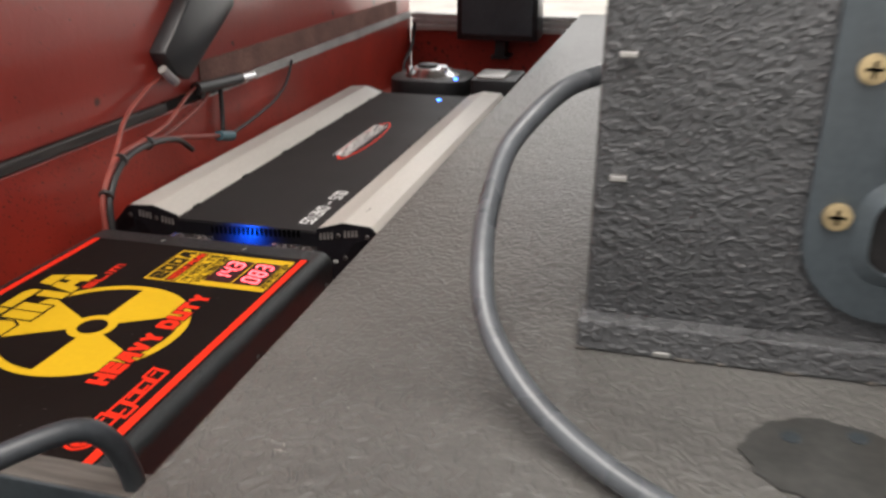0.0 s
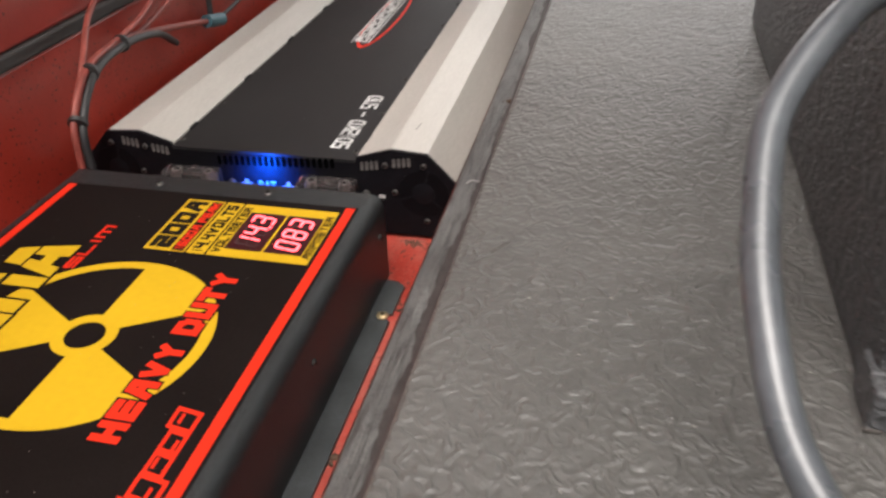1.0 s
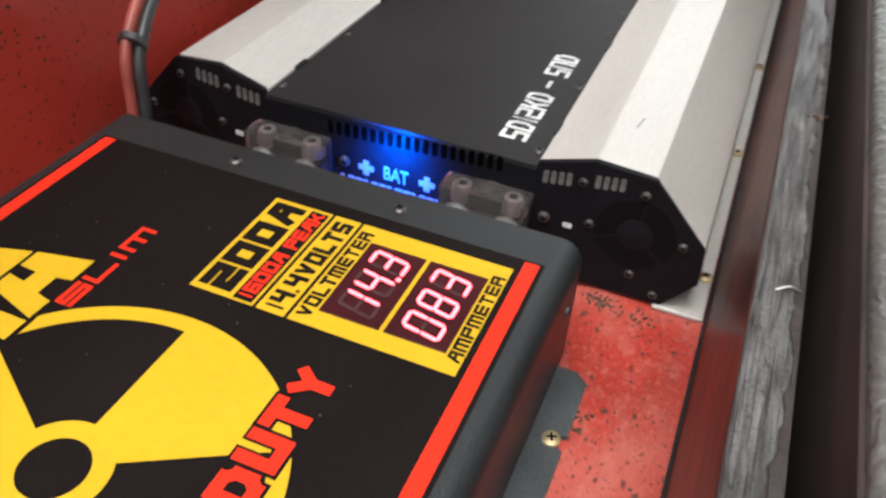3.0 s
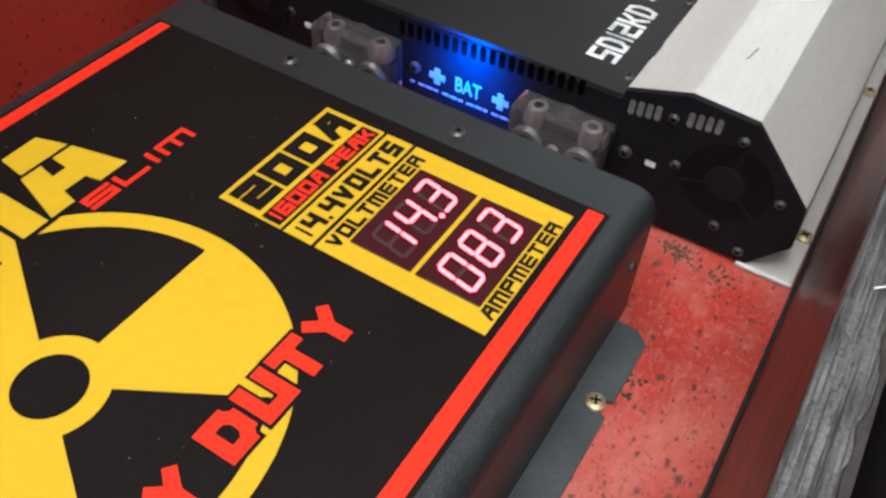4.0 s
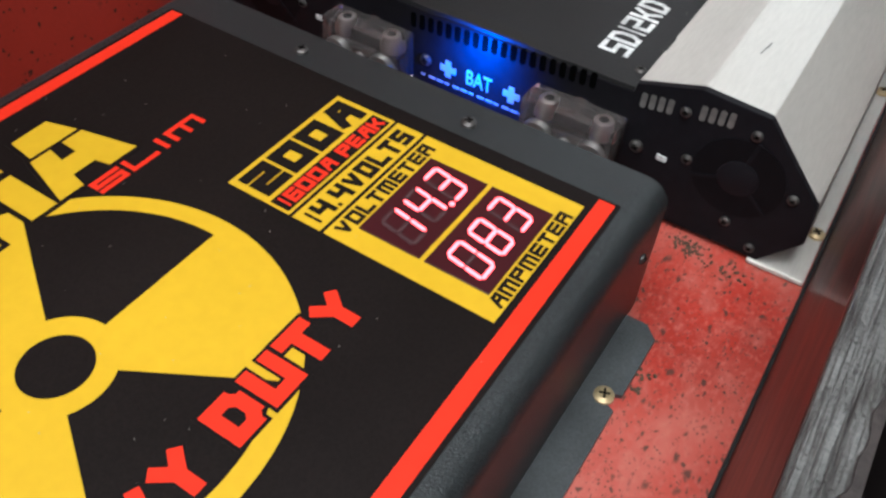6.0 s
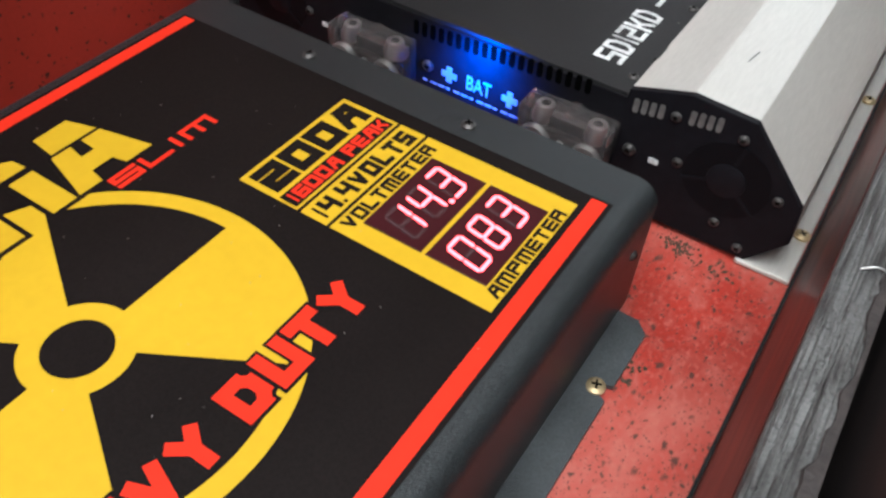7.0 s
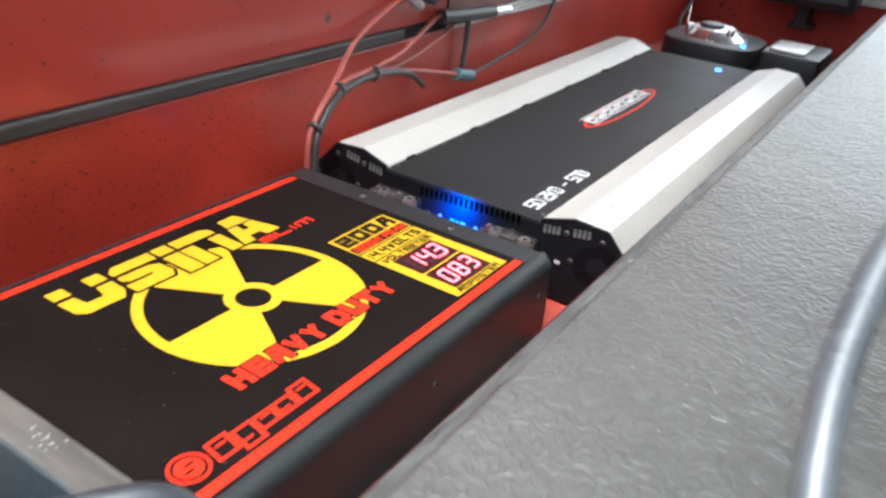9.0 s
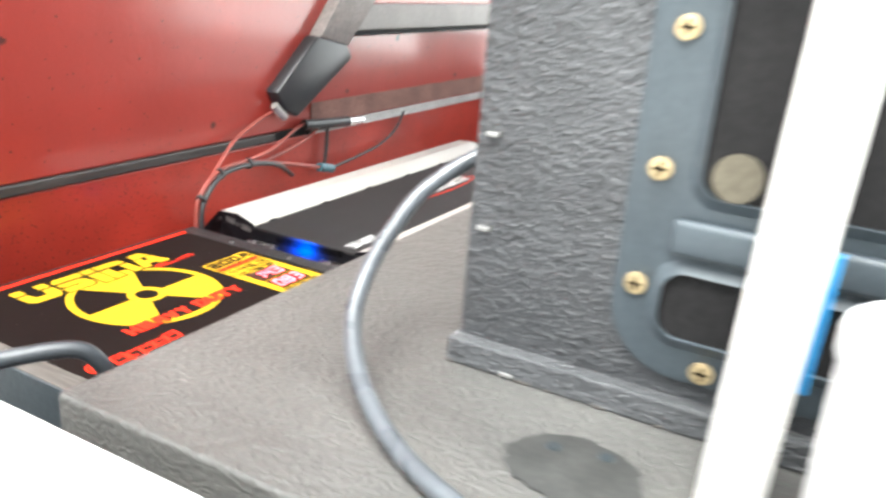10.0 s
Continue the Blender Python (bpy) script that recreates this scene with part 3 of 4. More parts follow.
# ---- power supply ----
def power_supply():
    psu = thing("power_supply", "black car audio power supply with yellow warning print", "power supply")
    x0, x1, y0, y1, h, r = -0.236, 0.024, -0.3185, 0.0305, 0.0745, 0.011
    outline = [(x0, 0.001), (x1, 0.001)]
    outline += [(x1 - r + r * math.cos(radians(a)), h - r + r * math.sin(radians(a))) for a in range(0, 91, 15)]
    outline += [(x0 + 0.004 + 0.004 * math.cos(radians(a)), h - 0.004 + 0.004 * math.sin(radians(a))) for a in range(90, 181, 30)]
    part("case", prism(outline, "y", y0, y1), CASE, psu, "black powder-coated steel case", 40)
    # end caps fold over the ends
    part("end_cap", box(x0 + 0.002, x1 - 0.004, y1 - 0.0005, y1 + 0.0015, 0.002, h - 0.003, 0.0008), CASE, psu)
    # mounting flange with a screw notch
    fl = [(x1 - 0.002, 0.021), (0.034, 0.021), (0.0405, 0.015), (0.0405, -0.020), (0.036, -0.0215), (0.036, -0.027), (0.0405, -0.029),
          (0.0405, -0.300), (0.034, -0.306), (x1 - 0.002, -0.306)]
    part("flange", prism(fl, "z", 0.0005, 0.003), DUSTY, psu, "dusty grey mounting flange")
    put_screw(PAN_BRASS, (0.034, -0.0245, 0.0026), psu, 20, name="flange_screw")
    put_screw(PAN_BRASS, (0.034, -0.275, 0.0026), psu, 50, name="flange_screw")
    for x, y, t in ((-0.154, 0.0165, 10), (-0.063, 0.0165, 35)):
        put_screw(PAN_TOP, (x, y, h), psu, t, name="top_screw")
    for y in (0.014, -0.13, -0.30):
        put_screw(PAN_DARK, (x1, y, 0.047), psu, 15, "x", "side_screw")
    # printed label
    z = h + 0.0004
    part("label_sheet", box(-0.228, 0.0118, -0.3175, 0.0075, h - 0.0005, z), PRINT, psu, "black printed label sheet")
    for xa, xb in ((-0.2262, -0.2195), (0.0030, 0.0098)):
        part("red_stripe", box(xa, xb, -0.3172, 0.0062, z - 0.0002, z + 0.00014), RED_PRINT, psu, "red printed stripe")
    cx, cy = -0.104, -0.162
    part("warning_disc", prism([(cx + 0.0768 * math.cos(2 * math.pi * k / 96), cy + 0.0768 * math.sin(2 * math.pi * k / 96)) for k in range(96)], "z", z - 0.0002, z + 0.00012),
         YELLOW, psu, "yellow radiation warning disc")
    for a in (0, 120, 240):
        part("warning_blade", prism(sector(cx, cy, 0.0195, 0.0693, a - 30, a + 30), "z", z, z + 0.00022), PRINT, psu)
    part("warning_hub", prism([(cx + 0.0120 * math.cos(2 * math.pi * k / 48), cy + 0.0120 * math.sin(2 * math.pi * k / 48)) for k in range(48)], "z", z, z + 0.00022), PRINT, psu)

    def slanted(ya, yb, xa, xb, lean=0.22):
        """A slanted block: ya to yb along the writing, xb its foot, xa its head."""
        s = (xb - xa) * lean
        return [(xb, ya), (xb, yb), (xa, yb + s), (xa, ya + s)]
    # the large yellow title, as flat blocks cut by one slit, each with a black edge
    head, cut, low = -0.2040, -0.1925, -0.1887

    def bar(xa, xb, ya, yb):
        return [(xa, ya), (xa, yb), (xb, yb), (xb, ya)]
    blocks = [bar(head, cut, -0.2483, -0.2358), bar(head, cut, -0.2215, -0.2088),
              [(low, -0.2488), (low, -0.2375), (-0.177, -0.2355), (-0.177, -0.2230), (low, -0.2205), (low, -0.2088), (-0.174, -0.2092), (-0.1655, -0.2150), (-0.1655, -0.2420), (-0.171, -0.2480)],
              [(-0.2035, -0.1985), (-0.2035, -0.1685), (cut, -0.1690), (cut, -0.2045), (-0.198, -0.2045)],
              [(low, -0.2045), (low, -0.1790), (-0.185, -0.1725), (-0.172, -0.1712), (-0.165, -0.1760), (-0.165, -0.2060), (-0.1765, -0.2065), (-0.1765, -0.1830), (-0.1795, -0.1830), (-0.1795, -0.2010), (-0.183, -0.2050)],
              bar(head, cut, -0.1660, -0.1528), bar(low, -0.1597, -0.1663, -0.1530),
              [(head, -0.1500), (head, -0.1215), (-0.2000, -0.1150), (cut, -0.1142), (cut, -0.1500)],
              bar(low, -0.1605, -0.1512, -0.1390), bar(low, -0.1620, -0.1252, -0.1140),
              [(-0.2040, -0.1020), (-0.2045, -0.0850), (-0.1905, -0.0808), (-0.1905, -0.1035)],
              [(low, -0.1050), (low, -0.0802), (-0.1632, -0.0745), (-0.1632, -0.0880), (-0.1700, -0.0895), (-0.1700, -0.1000), (-0.1622, -0.1015), (-0.1622, -0.1125)]]
    for k, face in enumerate(blocks):
        cx0, cy0 = [(min(p[q] for p in face) + max(p[q] for p in face)) / 2 for q in (0, 1)]
        wx, wy = [max(p[q] for p in face) - min(p[q] for p in face) for q in (0, 1)]
        edge = [(cx0 + (x - cx0) * (wx + 0.0042) / wx, cy0 + (y - cy0) * (wy + 0.0042) / wy) for x, y in face]
        part("name_edge", prism(edge, "z", z, z + 0.00024 + k * 0.000004), PRINT, psu)
        part("name_block", prism(face, "z", z, z + 0.00036), YELLOW, psu)
    part("name_slit", prism([(low, -0.0955), (low, -0.0900), (-0.180, -0.0905), (-0.180, -0.0970)], "z", z, z + 0.00042), PRINT, psu)
    # the maker's badge and name, as plain red shapes with dark cores
    bx, by = -0.0125, -0.2955
    for ra, rb in ((0.0092, 0.0112), (0.0, 0.0075)):
        part("badge_ring", prism(sector(bx, by, max(ra, 0.0001), rb, 0, 359.9, 48), "z", z, z + 0.0003), RED_PRINT, psu)
    for dx, ya, yb in ((0.0022, -0.0048, 0.0012), (-0.0022, -0.0012, 0.0048)):
        part("badge_core", prism(slanted(by + ya, by + yb, bx + dx - 0.0008, bx + dx + 0.0008), "z", z, z + 0.0004), PRINT, psu)
    for k, (top, foot) in enumerate(((-0.0195, -0.0035), (-0.0165, 0.0005), (-0.0162, -0.0040), (-0.0162, -0.0040), (-0.0195, -0.0040))):
        ya = -0.2835 + k * 0.0150
        part("badge_block", prism(slanted(ya, ya + 0.0152, top, foot, 0.16), "z", z, z + 0.0003 + k * 0.00001), RED_PRINT, psu)
        mid = (top + foot) / 2
        part("badge_block_core", prism(slanted(ya + 0.0028, ya + 0.0126, top + 0.0022, foot - 0.0022, 0.16), "z", z, z + 0.0004 + k * 0.00001), PRINT, psu)
        xa, xb = ((mid - 0.0030, mid - 0.0012), (mid + 0.0012, mid + 0.0030))[k % 2]
        part("badge_block_slit", prism(slanted(ya + (0.0056 if k % 2 == 0 else 0.0028), ya + (0.0126 if k % 2 == 0 else 0.0098), xa, xb, 0.16), "z", z, z + 0.0005 + k * 0.00001), RED_PRINT, psu)

    def words(body, ya, yb, head, foot, mat, lift=0.00012, weight=0.26, name="letter", gap=0.14, grow=0.0):
        """Squarish label writing: each character fills a cell of its own, grown on all sides for an edge."""
        share = {"1": 0.42, "I": 0.36, "i": 0.36, ".": 0.24, " ": 0.45, "M": 1.2}
        total = sum(share.get(ch, 1.0) for ch in body)
        unit = (yb - ya) / (total + gap * (len(body) - 1))
        tall, y = foot - head, ya
        for ch in body:
            wide = share.get(ch, 1.0) * unit
            if ch != " ":
                bm = square_letter(ch, wide + 2 * grow, tall + 2 * grow, tall * weight + 2 * grow, 0.0001)
                part(name, along_y(bm, foot + grow, y - grow, z + lift), mat, psu)
            y += wide + gap * unit
    words("SLIM", -0.1008, -0.0465, -0.1608, -0.1526, RED_PRINT, 0.00004, 0.25)
    for body, ya, yb in (("HEAVY", -0.2370, -0.1600), ("DUTY", -0.1512, -0.0880)):
        words(body, ya, yb, -0.0545, -0.0375, PRINT, 0.00024, 0.285, "letter_edge", 0.12, 0.0013)
        words(body, ya, yb, -0.0545, -0.0375, RED_PRINT, 0.00034, 0.285, gap=0.12)
    # rating panel
    part("rating_panel", box(-0.1192, -0.0888, -0.0692, -0.0010, z - 0.0002, z + 0.00014), YELLOW, psu, "yellow rating panel")
    part("rating_panel", box(-0.0872, -0.0742, -0.0692, -0.0010, z - 0.0002, z + 0.00014), YELLOW, psu, "yellow rating panel")
    part("rating_panel", box(-0.0726, 0.0, -0.0692, -0.0010, z - 0.0002, z + 0.00014), YELLOW, psu, "yellow rating panel")
    part("peak_box", box(-0.0990, -0.0900, -0.0680, -0.0028, z, z + 0.00022), PRINT, psu)
    words("200A", -0.0662, -0.0035, -0.1172, -0.1012, PRINT, 0.00012, 0.30, gap=0.10)
    words("1600A PEAK", -0.0662, -0.0040, -0.0980, -0.0910, RED_PRINT, 0.00018, 0.24)
    words("14.4VOLTS", -0.0668, -0.0045, -0.0852, -0.0758, PRINT, 0.00012, 0.26)
    words("VOLTMETER", -0.0655, -0.0060, -0.0714, -0.0646, PRINT, 0.00012, 0.25)
    words("AMPMETER", -0.0630, -0.0085, -0.0066, -0.0006, PRINT, 0.00012, 0.25)

    # two three-digit displays
    def display(xa, xb, digits, point):
        win = part("display", box(xa, xb, -0.0600, -0.0120, z, z + 0.0007, 0.0002), DISPLAY, psu, "smoked red digit display")
        hgt, wid, th = 0.0162, 0.0083, 0.0015
        foot = (xa + xb) / 2 + hgt / 2
        segs = {"a": (0, 1), "d": (0, 0), "g": (0, 0.5), "f": (1, 0, 0.5), "e": (1, 0, 0), "b": (1, 1, 0.5), "c": (1, 1, 0)}
        lit = {"0": "abcdef", "1": "bc", "4": "fgbc", "3": "abgcd", "8": "abcdefg"}
        for i, ch in enumerate(digits):
            ya = -0.0556 + i * 0.0141
            for key, s in segs.items():
                if s[0] == 0:
                    v = s[1] * hgt
                    poly = [(th * 0.1, v), (th * 0.6, v + th / 2), (wid - th * 0.6, v + th / 2), (wid - th * 0.1, v), (wid - th * 0.6, v - th / 2), (th * 0.6, v - th / 2)]
                else:
                    u, v = s[1] * wid, s[2] * hgt
                    poly = [(u, v + th * 0.1), (u + th / 2, v + th * 0.6), (u + th / 2, v + hgt / 2 - th * 0.6), (u, v + hgt / 2 - th * 0.1), (u - th / 2, v + hgt / 2 - th * 0.6), (u - th / 2, v + th * 0.6)]
                flat = [(foot - q, ya + p + q * 0.17) for p, q in poly]
                part("segment", prism(flat, "z", z + 0.0004, z + 0.0010), LIT if key in lit[ch] else UNLIT, win)
        if point:
            part("point", cyl((foot, -0.0556 + 2 * 0.0141 - 0.0024, z + 0.0004), 0.0011, 0.0006, seg=10), LIT, win)
    display(-0.0635, -0.0365, "143", True)
    display(-0.0345, -0.0075, "083", False)
    return psu


power_supply()


# ---- amplifier ----
AX, AY0, AY1 = -0.100, 0.092, 0.790


def amplifier():
    amp = thing("amplifier", "long car amplifier, black cover between silver heat sinks", "amplifier")
    lobe = [(0.083, 0.0725), (0.113, 0.0825), (0.144, 0.0805), (0.1765, 0.0455), (0.178, 0.024), (0.162, 0.0035), (0.083, 0.0035)]
    for s in (1, -1):
        sink = prism([(AX + s * p[0], p[1]) for p in lobe], "y", AY0, AY1, bevel=0.0006)
        part("heat_sink", sink, SILVER, amp, "satin silver heat sink")
        part("mounting_lip", box(*sorted((AX + s * 0.158, AX + s * 0.1860)), AY0 - 0.0055, AY1, 0.0005, 0.0032, 0.0008), SILVER, amp)
    for y in (0.123, 0.27, 0.42, 0.60, 0.76):
        put_screw(PAN_BRASS, (AX + 0.182, y, 0.003), amp, y * 300, name="lip_screw")
    part("body", box(AX - 0.0832, AX + 0.0832, AY0, AY1, 0.004, 0.069), COVER, amp)
    # cover with a slightly wavy front lip
    top = [(AX - 0.0828, AY1), (AX + 0.0828, AY1)] + [(AX + 0.0828 - 0.1656 * k / 16, AY0 - 0.0035 - 0.0003 * math.sin(k * 1.9)) for k in range(17)]
    part("cover", prism(top, "z", 0.0688, 0.0710), COVER, amp, "black brushed top cover")
    for i in range(8):
        y = AY0 + 0.006 + i * 0.0845 + (0.0 if i else 0.004)
        for s in (1, -1):
            put_screw(PAN_DARK, (AX + s * 0.0795, y, 0.0708), amp, i * 40, name="cover_screw")
    for i in range(6):
        y = AY0 + 0.030 + i * 0.118
        for s in (1, -1):
            part("cover_tab", box(*sorted((AX + s * 0.0815, AX + s * 0.0852)), y, y + 0.014, 0.0690, 0.0728, 0.0006), COVER, amp)
    for y in (AY0 - 0.004, AY1):
        outline = [(AX + p[0], p[1]) for p in lobe[:6]] + [(AX - p[0], p[1]) for p in lobe[:6][::-1]]
        low = [(AX + 0.083, 0.0685)] + outline[:6] + outline[6:] + [(AX - 0.083, 0.0685)]
        low[1], low[-2] = (AX + 0.0835, 0.0735), (AX - 0.0835, 0.0735)
        plate = part("end_plate", prism(low, "y", y, y + 0.004, bevel=0.0004), PLATE, amp, "black steel end plate")
        if y > AY1 - 0.01:
            continue
        f = y - 0.0003
        slot = mesh_of("vent_slot", prism(rounded(-0.0016, 0.0016, -0.0043, 0.0043, 0.0014, 3), "y", 0.0, 0.002), SLOT)
        for k in range(20):
            part("vent_slot", slot, None, plate).location = (-0.1400 + k * 0.0054, f, 0.0614 + k * 0.00026)
        for s in (1, -1):
            # Flat slits coloured grey for light and silver fins showing through the vents.
            louvre = mesh_of("louvre", prism(rounded(-0.0014, 0.0014, -0.0040, 0.0040, 0.0012, 3), "y", 0.0, 0.001), LOUVRE)
            for base, count, za in ((0.0884, 4, 0.0664), (0.1160, 4, 0.0712)):
                for k in range(count):
                    part("vent_slot", louvre, None, plate).location = (AX + s * (base + k * 0.0042), f, za + k * 0.0006)
            cx, cz = AX + s * 0.140, 0.045
            # Flat black disc stands for the unlit hole behind the fan spokes.
            fan = part("fan", cyl((cx, f - 0.0001, cz), 0.0215, 0.001, "y", 40), FAN_HOLE, plate, "flat black disc standing for the dark fan opening")
            part("fan_hub", cyl((cx, f - 0.0006, cz), 0.0095, 0.001, "y", 24, bevel=0.0003), PLATE, fan, "", 40)
            for k in range(3):
                a = radians(80 + 120 * k)
                d, e = Vector((math.cos(a), math.sin(a))), Vector((-math.sin(a), math.cos(a)))
                q = [d * 0.009 - e * 0.0009, d * 0.0222 - e * 0.0009, d * 0.0222 + e * 0.0009, d * 0.009 + e * 0.0009]
                part("fan_spoke", prism([(cx + v.x, cz + v.y) for v in q], "y", f - 0.0005, f + 0.001), PLATE, fan)
            for dx, zz in ((0.1085, 0.0690), (0.141, 0.0705), (0.1655, 0.0456), (0.142, 0.0190), (0.1155, 0.0446), (0.157, 0.0095)):
                put_screw(PAN_DARK, (AX + s * dx, f, zz), plate, dx * 900, "-y", "plate_screw")
            part("status_mark", box(AX + s * 0.104 - 0.0025, AX + s * 0.104 + 0.0025, f - 0.0002, f + 0.001, 0.0378, 0.0407), WORN_PRINT, plate, "small white mark")
        for x in (-0.1175, -0.0790):
            u, v, zc = 0.0048, 0.0017, 0.0399
            plus = [(x + p, zc + q) for p, q in ((-u, -v), (-v, -v), (-v, -u), (v, -u), (v, -v), (u, -v), (u, v), (v, v), (v, u), (-v, u), (-v, v), (-u, v))]
            mark = prism(plus, "y", f - 0.0003, f + 0.001)
            part("plus_sign", mark, GREY_PRINT, plate)
        bat = lettering("BAT", 0.0155, 0.0088, 0.01)
        bat.transform(Matrix.Translation((-0.1060, f, 0.0358)) @ Matrix.Rotation(radians(90), 4, "X"))
        letters(bat, GREY_PRINT, plate)
        for k in range(13):
            xa = -0.1345 + k * 0.0051
            part("writing_bar", box(xa, xa + (0.0041 if k % 3 else 0.0026), f - 0.0002, f + 0.001, 0.0300, 0.0312), GREY_PRINT, plate)
    # clear terminal blocks
    for x0 in (-0.1890, -0.0660):
        tb = part("terminal_block", box(x0, x0 + 0.050, 0.0710, 0.0880, 0.0250, 0.0545, 0.0018), CLEAR, amp, "smoky clear plastic terminal block", 40)
        part("metal_core", box(x0 + 0.008, x0 + 0.042, 0.0800, 0.0865, 0.0290, 0.0400, 0.001), DARK_STEEL, tb, "dull metal core")
        for dx in (0.0115, 0.0405):
            part("set_screw", cyl((x0 + dx, 0.0800, 0.0440), 0.0050, 0.0090, "z", 18, bevel=0.0006), STEEL, tb, "steel clamp screw", 40)
            part("screw_hole", cyl((x0 + dx, 0.0800, 0.0529), 0.0027, 0.0004, "z", 6), SLOT, tb)
            part("cable_socket", prism(sector(x0 + dx, 0.0375, 0.0052, 0.0082, 0, 359.9, 28), "y", 0.0678, 0.0730), STEEL, tb, "steel cable socket", 40)
            part("socket_bore", cyl((x0 + dx, 0.0690, 0.0375), 0.0053, 0.003, "y", 20), DARK_STEEL, tb)
        part("block_screw", cyl((x0 + 0.026, 0.0690, 0.0385), 0.0032, 0.0025, "y", 14, bevel=0.0005), STEEL, tb, "", 40)
        part("block_rib", box(x0 + 0.0235, x0 + 0.0285, 0.0735, 0.0870, 0.0540, 0.0556, 0.0005), CLEAR, tb)
    for x in (-0.0092, -0.131):
        put_screw(PAN_TOP, (x, AY0 - 0.0045, 0.041), amp, 20, "-y", "terminal_screw")
    # model writing and the maker's oval as plain shapes
    y = 0.1080
    for ch in "SD12KD - 5ND":
        wide = {"1": 0.0036, " ": 0.0055, "-": 0.0095}.get(ch, 0.0093)
        if ch != " ":
            part("letter", along_y(square_letter(ch, wide, 0.0158, 0.0025, 0.0002), -0.0300, y, 0.0709), WORN_PRINT, amp)
        y += wide + 0.0014
    def oval(a, b):
        return [(-0.095 + a * math.cos(2 * math.pi * k / 48), 0.458 + b * math.sin(2 * math.pi * k / 48)) for k in range(48)]
    badge = part("maker_badge", prism(oval(0.0172, 0.108), "z", 0.0708, 0.0712), RED_PRINT, amp, "red oval ring of the maker badge")
    part("badge_ground", prism(oval(0.0142, 0.100), "z", 0.0709, 0.0714), COVER, badge)
    for xa in (-0.1095, -0.0895):
        part("badge_line", prism([(xa, 0.364), (xa, 0.544), (xa - 0.0018, 0.547), (xa - 0.0018, 0.367)], "z", 0.0711, 0.0716), WORN_PRINT, badge)
    for k in range(8):
        ya = 0.367 + k * 0.0222
        block = part("badge_block", prism([(-0.0930, ya), (-0.0930, ya + 0.0195), (-0.1078, ya + 0.0215), (-0.1078, ya + 0.002)], "z", 0.0711, 0.0716), WORN_PRINT, badge)
        part("badge_slit", prism([(-0.0962 - 0.004 * (k % 2), ya + 0.005), (-0.0962 - 0.004 * (k % 2), ya + 0.0135), (-0.1008 - 0.004 * (k % 2), ya + 0.0142), (-0.1008 - 0.004 * (k % 2), ya + 0.0057)], "z", 0.0712, 0.0718), COVER, block)
    part("scratch", prism([(0.0238, 0.1320), (0.0244, 0.1325), (0.0262, 0.1440), (0.0256, 0.1445)], "z", 0.0800, 0.0820), LOUVRE, amp, "dark scratch on the heat sink")
    part("power_led", cyl((-0.0615, 0.748, 0.0708), 0.0042, 0.0016, seg=16), CYAN_LED, amp, "glowing blue power light")
    return amp


amplifier()
glow = new("status_glow", bpy.data.lights.new("status_glow", "SPOT"))
glow.data.energy, glow.data.color, glow.data.shadow_soft_size = 1.15, (0.0, 0.10, 1.0), 0.003
glow.data.spot_size, glow.data.spot_blend = radians(150), 0.9
glow.matrix_world = look((-0.098, 0.0700, 0.0590), (-0.098, 0.0880, 0.0520))


# ---- the black box behind the amplifier ----
def far_device():
    dev = thing("sound_processor", "small black unit with chrome knobs behind the amplifier", "audio unit")
    base = [(-0.125 + 0.080 * math.copysign(abs(math.cos(a)) ** 0.6, math.cos(a)), 0.940 + 0.075 * math.copysign(abs(math.sin(a)) ** 0.6, math.sin(a))) for a in (2 * math.pi * k / 40 for k in range(40))]
    part("case", prism(base, "z", 0.001, 0.080, bevel=0.008), BLACK_PLASTIC, dev, "", 40)
    part("chrome_dome", cyl((-0.130, 0.945, 0.0795), 0.058, 0.016, "z", 9, r2=0.036, bevel=0.003), CHROME, dev, "faceted chrome top", 30)
    part("dial", cyl((-0.135, 0.940, 0.0950), 0.022, 0.006, "z", 24, r2=0.018, bevel=0.001), BLACK_PLASTIC, dev, "", 40)
    for x, y in ((-0.165, 0.915), (-0.098, 0.925)):
        part("knob", cyl((x, y, 0.0840), 0.008, 0.016, "z", 18, r2=0.006, bevel=0.001), CHROME, dev, "", 40)
    part("indicator", cyl((-0.068, 0.90, 0.0795), 0.004, 0.003, seg=12), CYAN_LED, dev, "glowing pale blue light")
    unit = thing("relay_box", "small grey and black box behind the amplifier", "audio unit")
    part("case", box(-0.035, 0.055, 0.88, 1.00, 0.001, 0.086, 0.006), BLACK_PLASTIC, unit, "", 40)
    part("lid", box(-0.025, 0.030, 0.89, 0.97, 0.0857, 0.0905, 0.002), ALU, unit, "dull grey lid", 40)
    mon = thing("black_case", "matt black box standing against the bright window", "box")
    part("shell", box(-0.157, 0.036, 1.260, 1.343, 0.1030, 0.262, 0.006), BLACK_PLASTIC, mon, "", 40)
    part("face", box(-0.144, 0.023, 1.2565, 1.2605, 0.117, 0.248, 0.003), GREY_PLASTIC, mon)
    part("bracket", box(-0.072, -0.047, 1.300, 1.3435, 0.060, 0.1055, 0.002), BLACK_PLASTIC, mon)
    part("bracket_foot", box(-0.082, -0.037, 1.300, 1.3598, 0.055, 0.062, 0.001), BLACK_PLASTIC, mon)
    wire = thing("far_cable", "dark cable hanging down the red end wall", "cable")
    part("jacket", tube([(-0.285, 1.345, 0.130), (-0.285, 1.32, 0.08), (-0.27, 1.20, 0.045), (-0.20, 1.02, 0.035)], 0.004), WIRE_BLACK, wire, "", 60)


far_device()


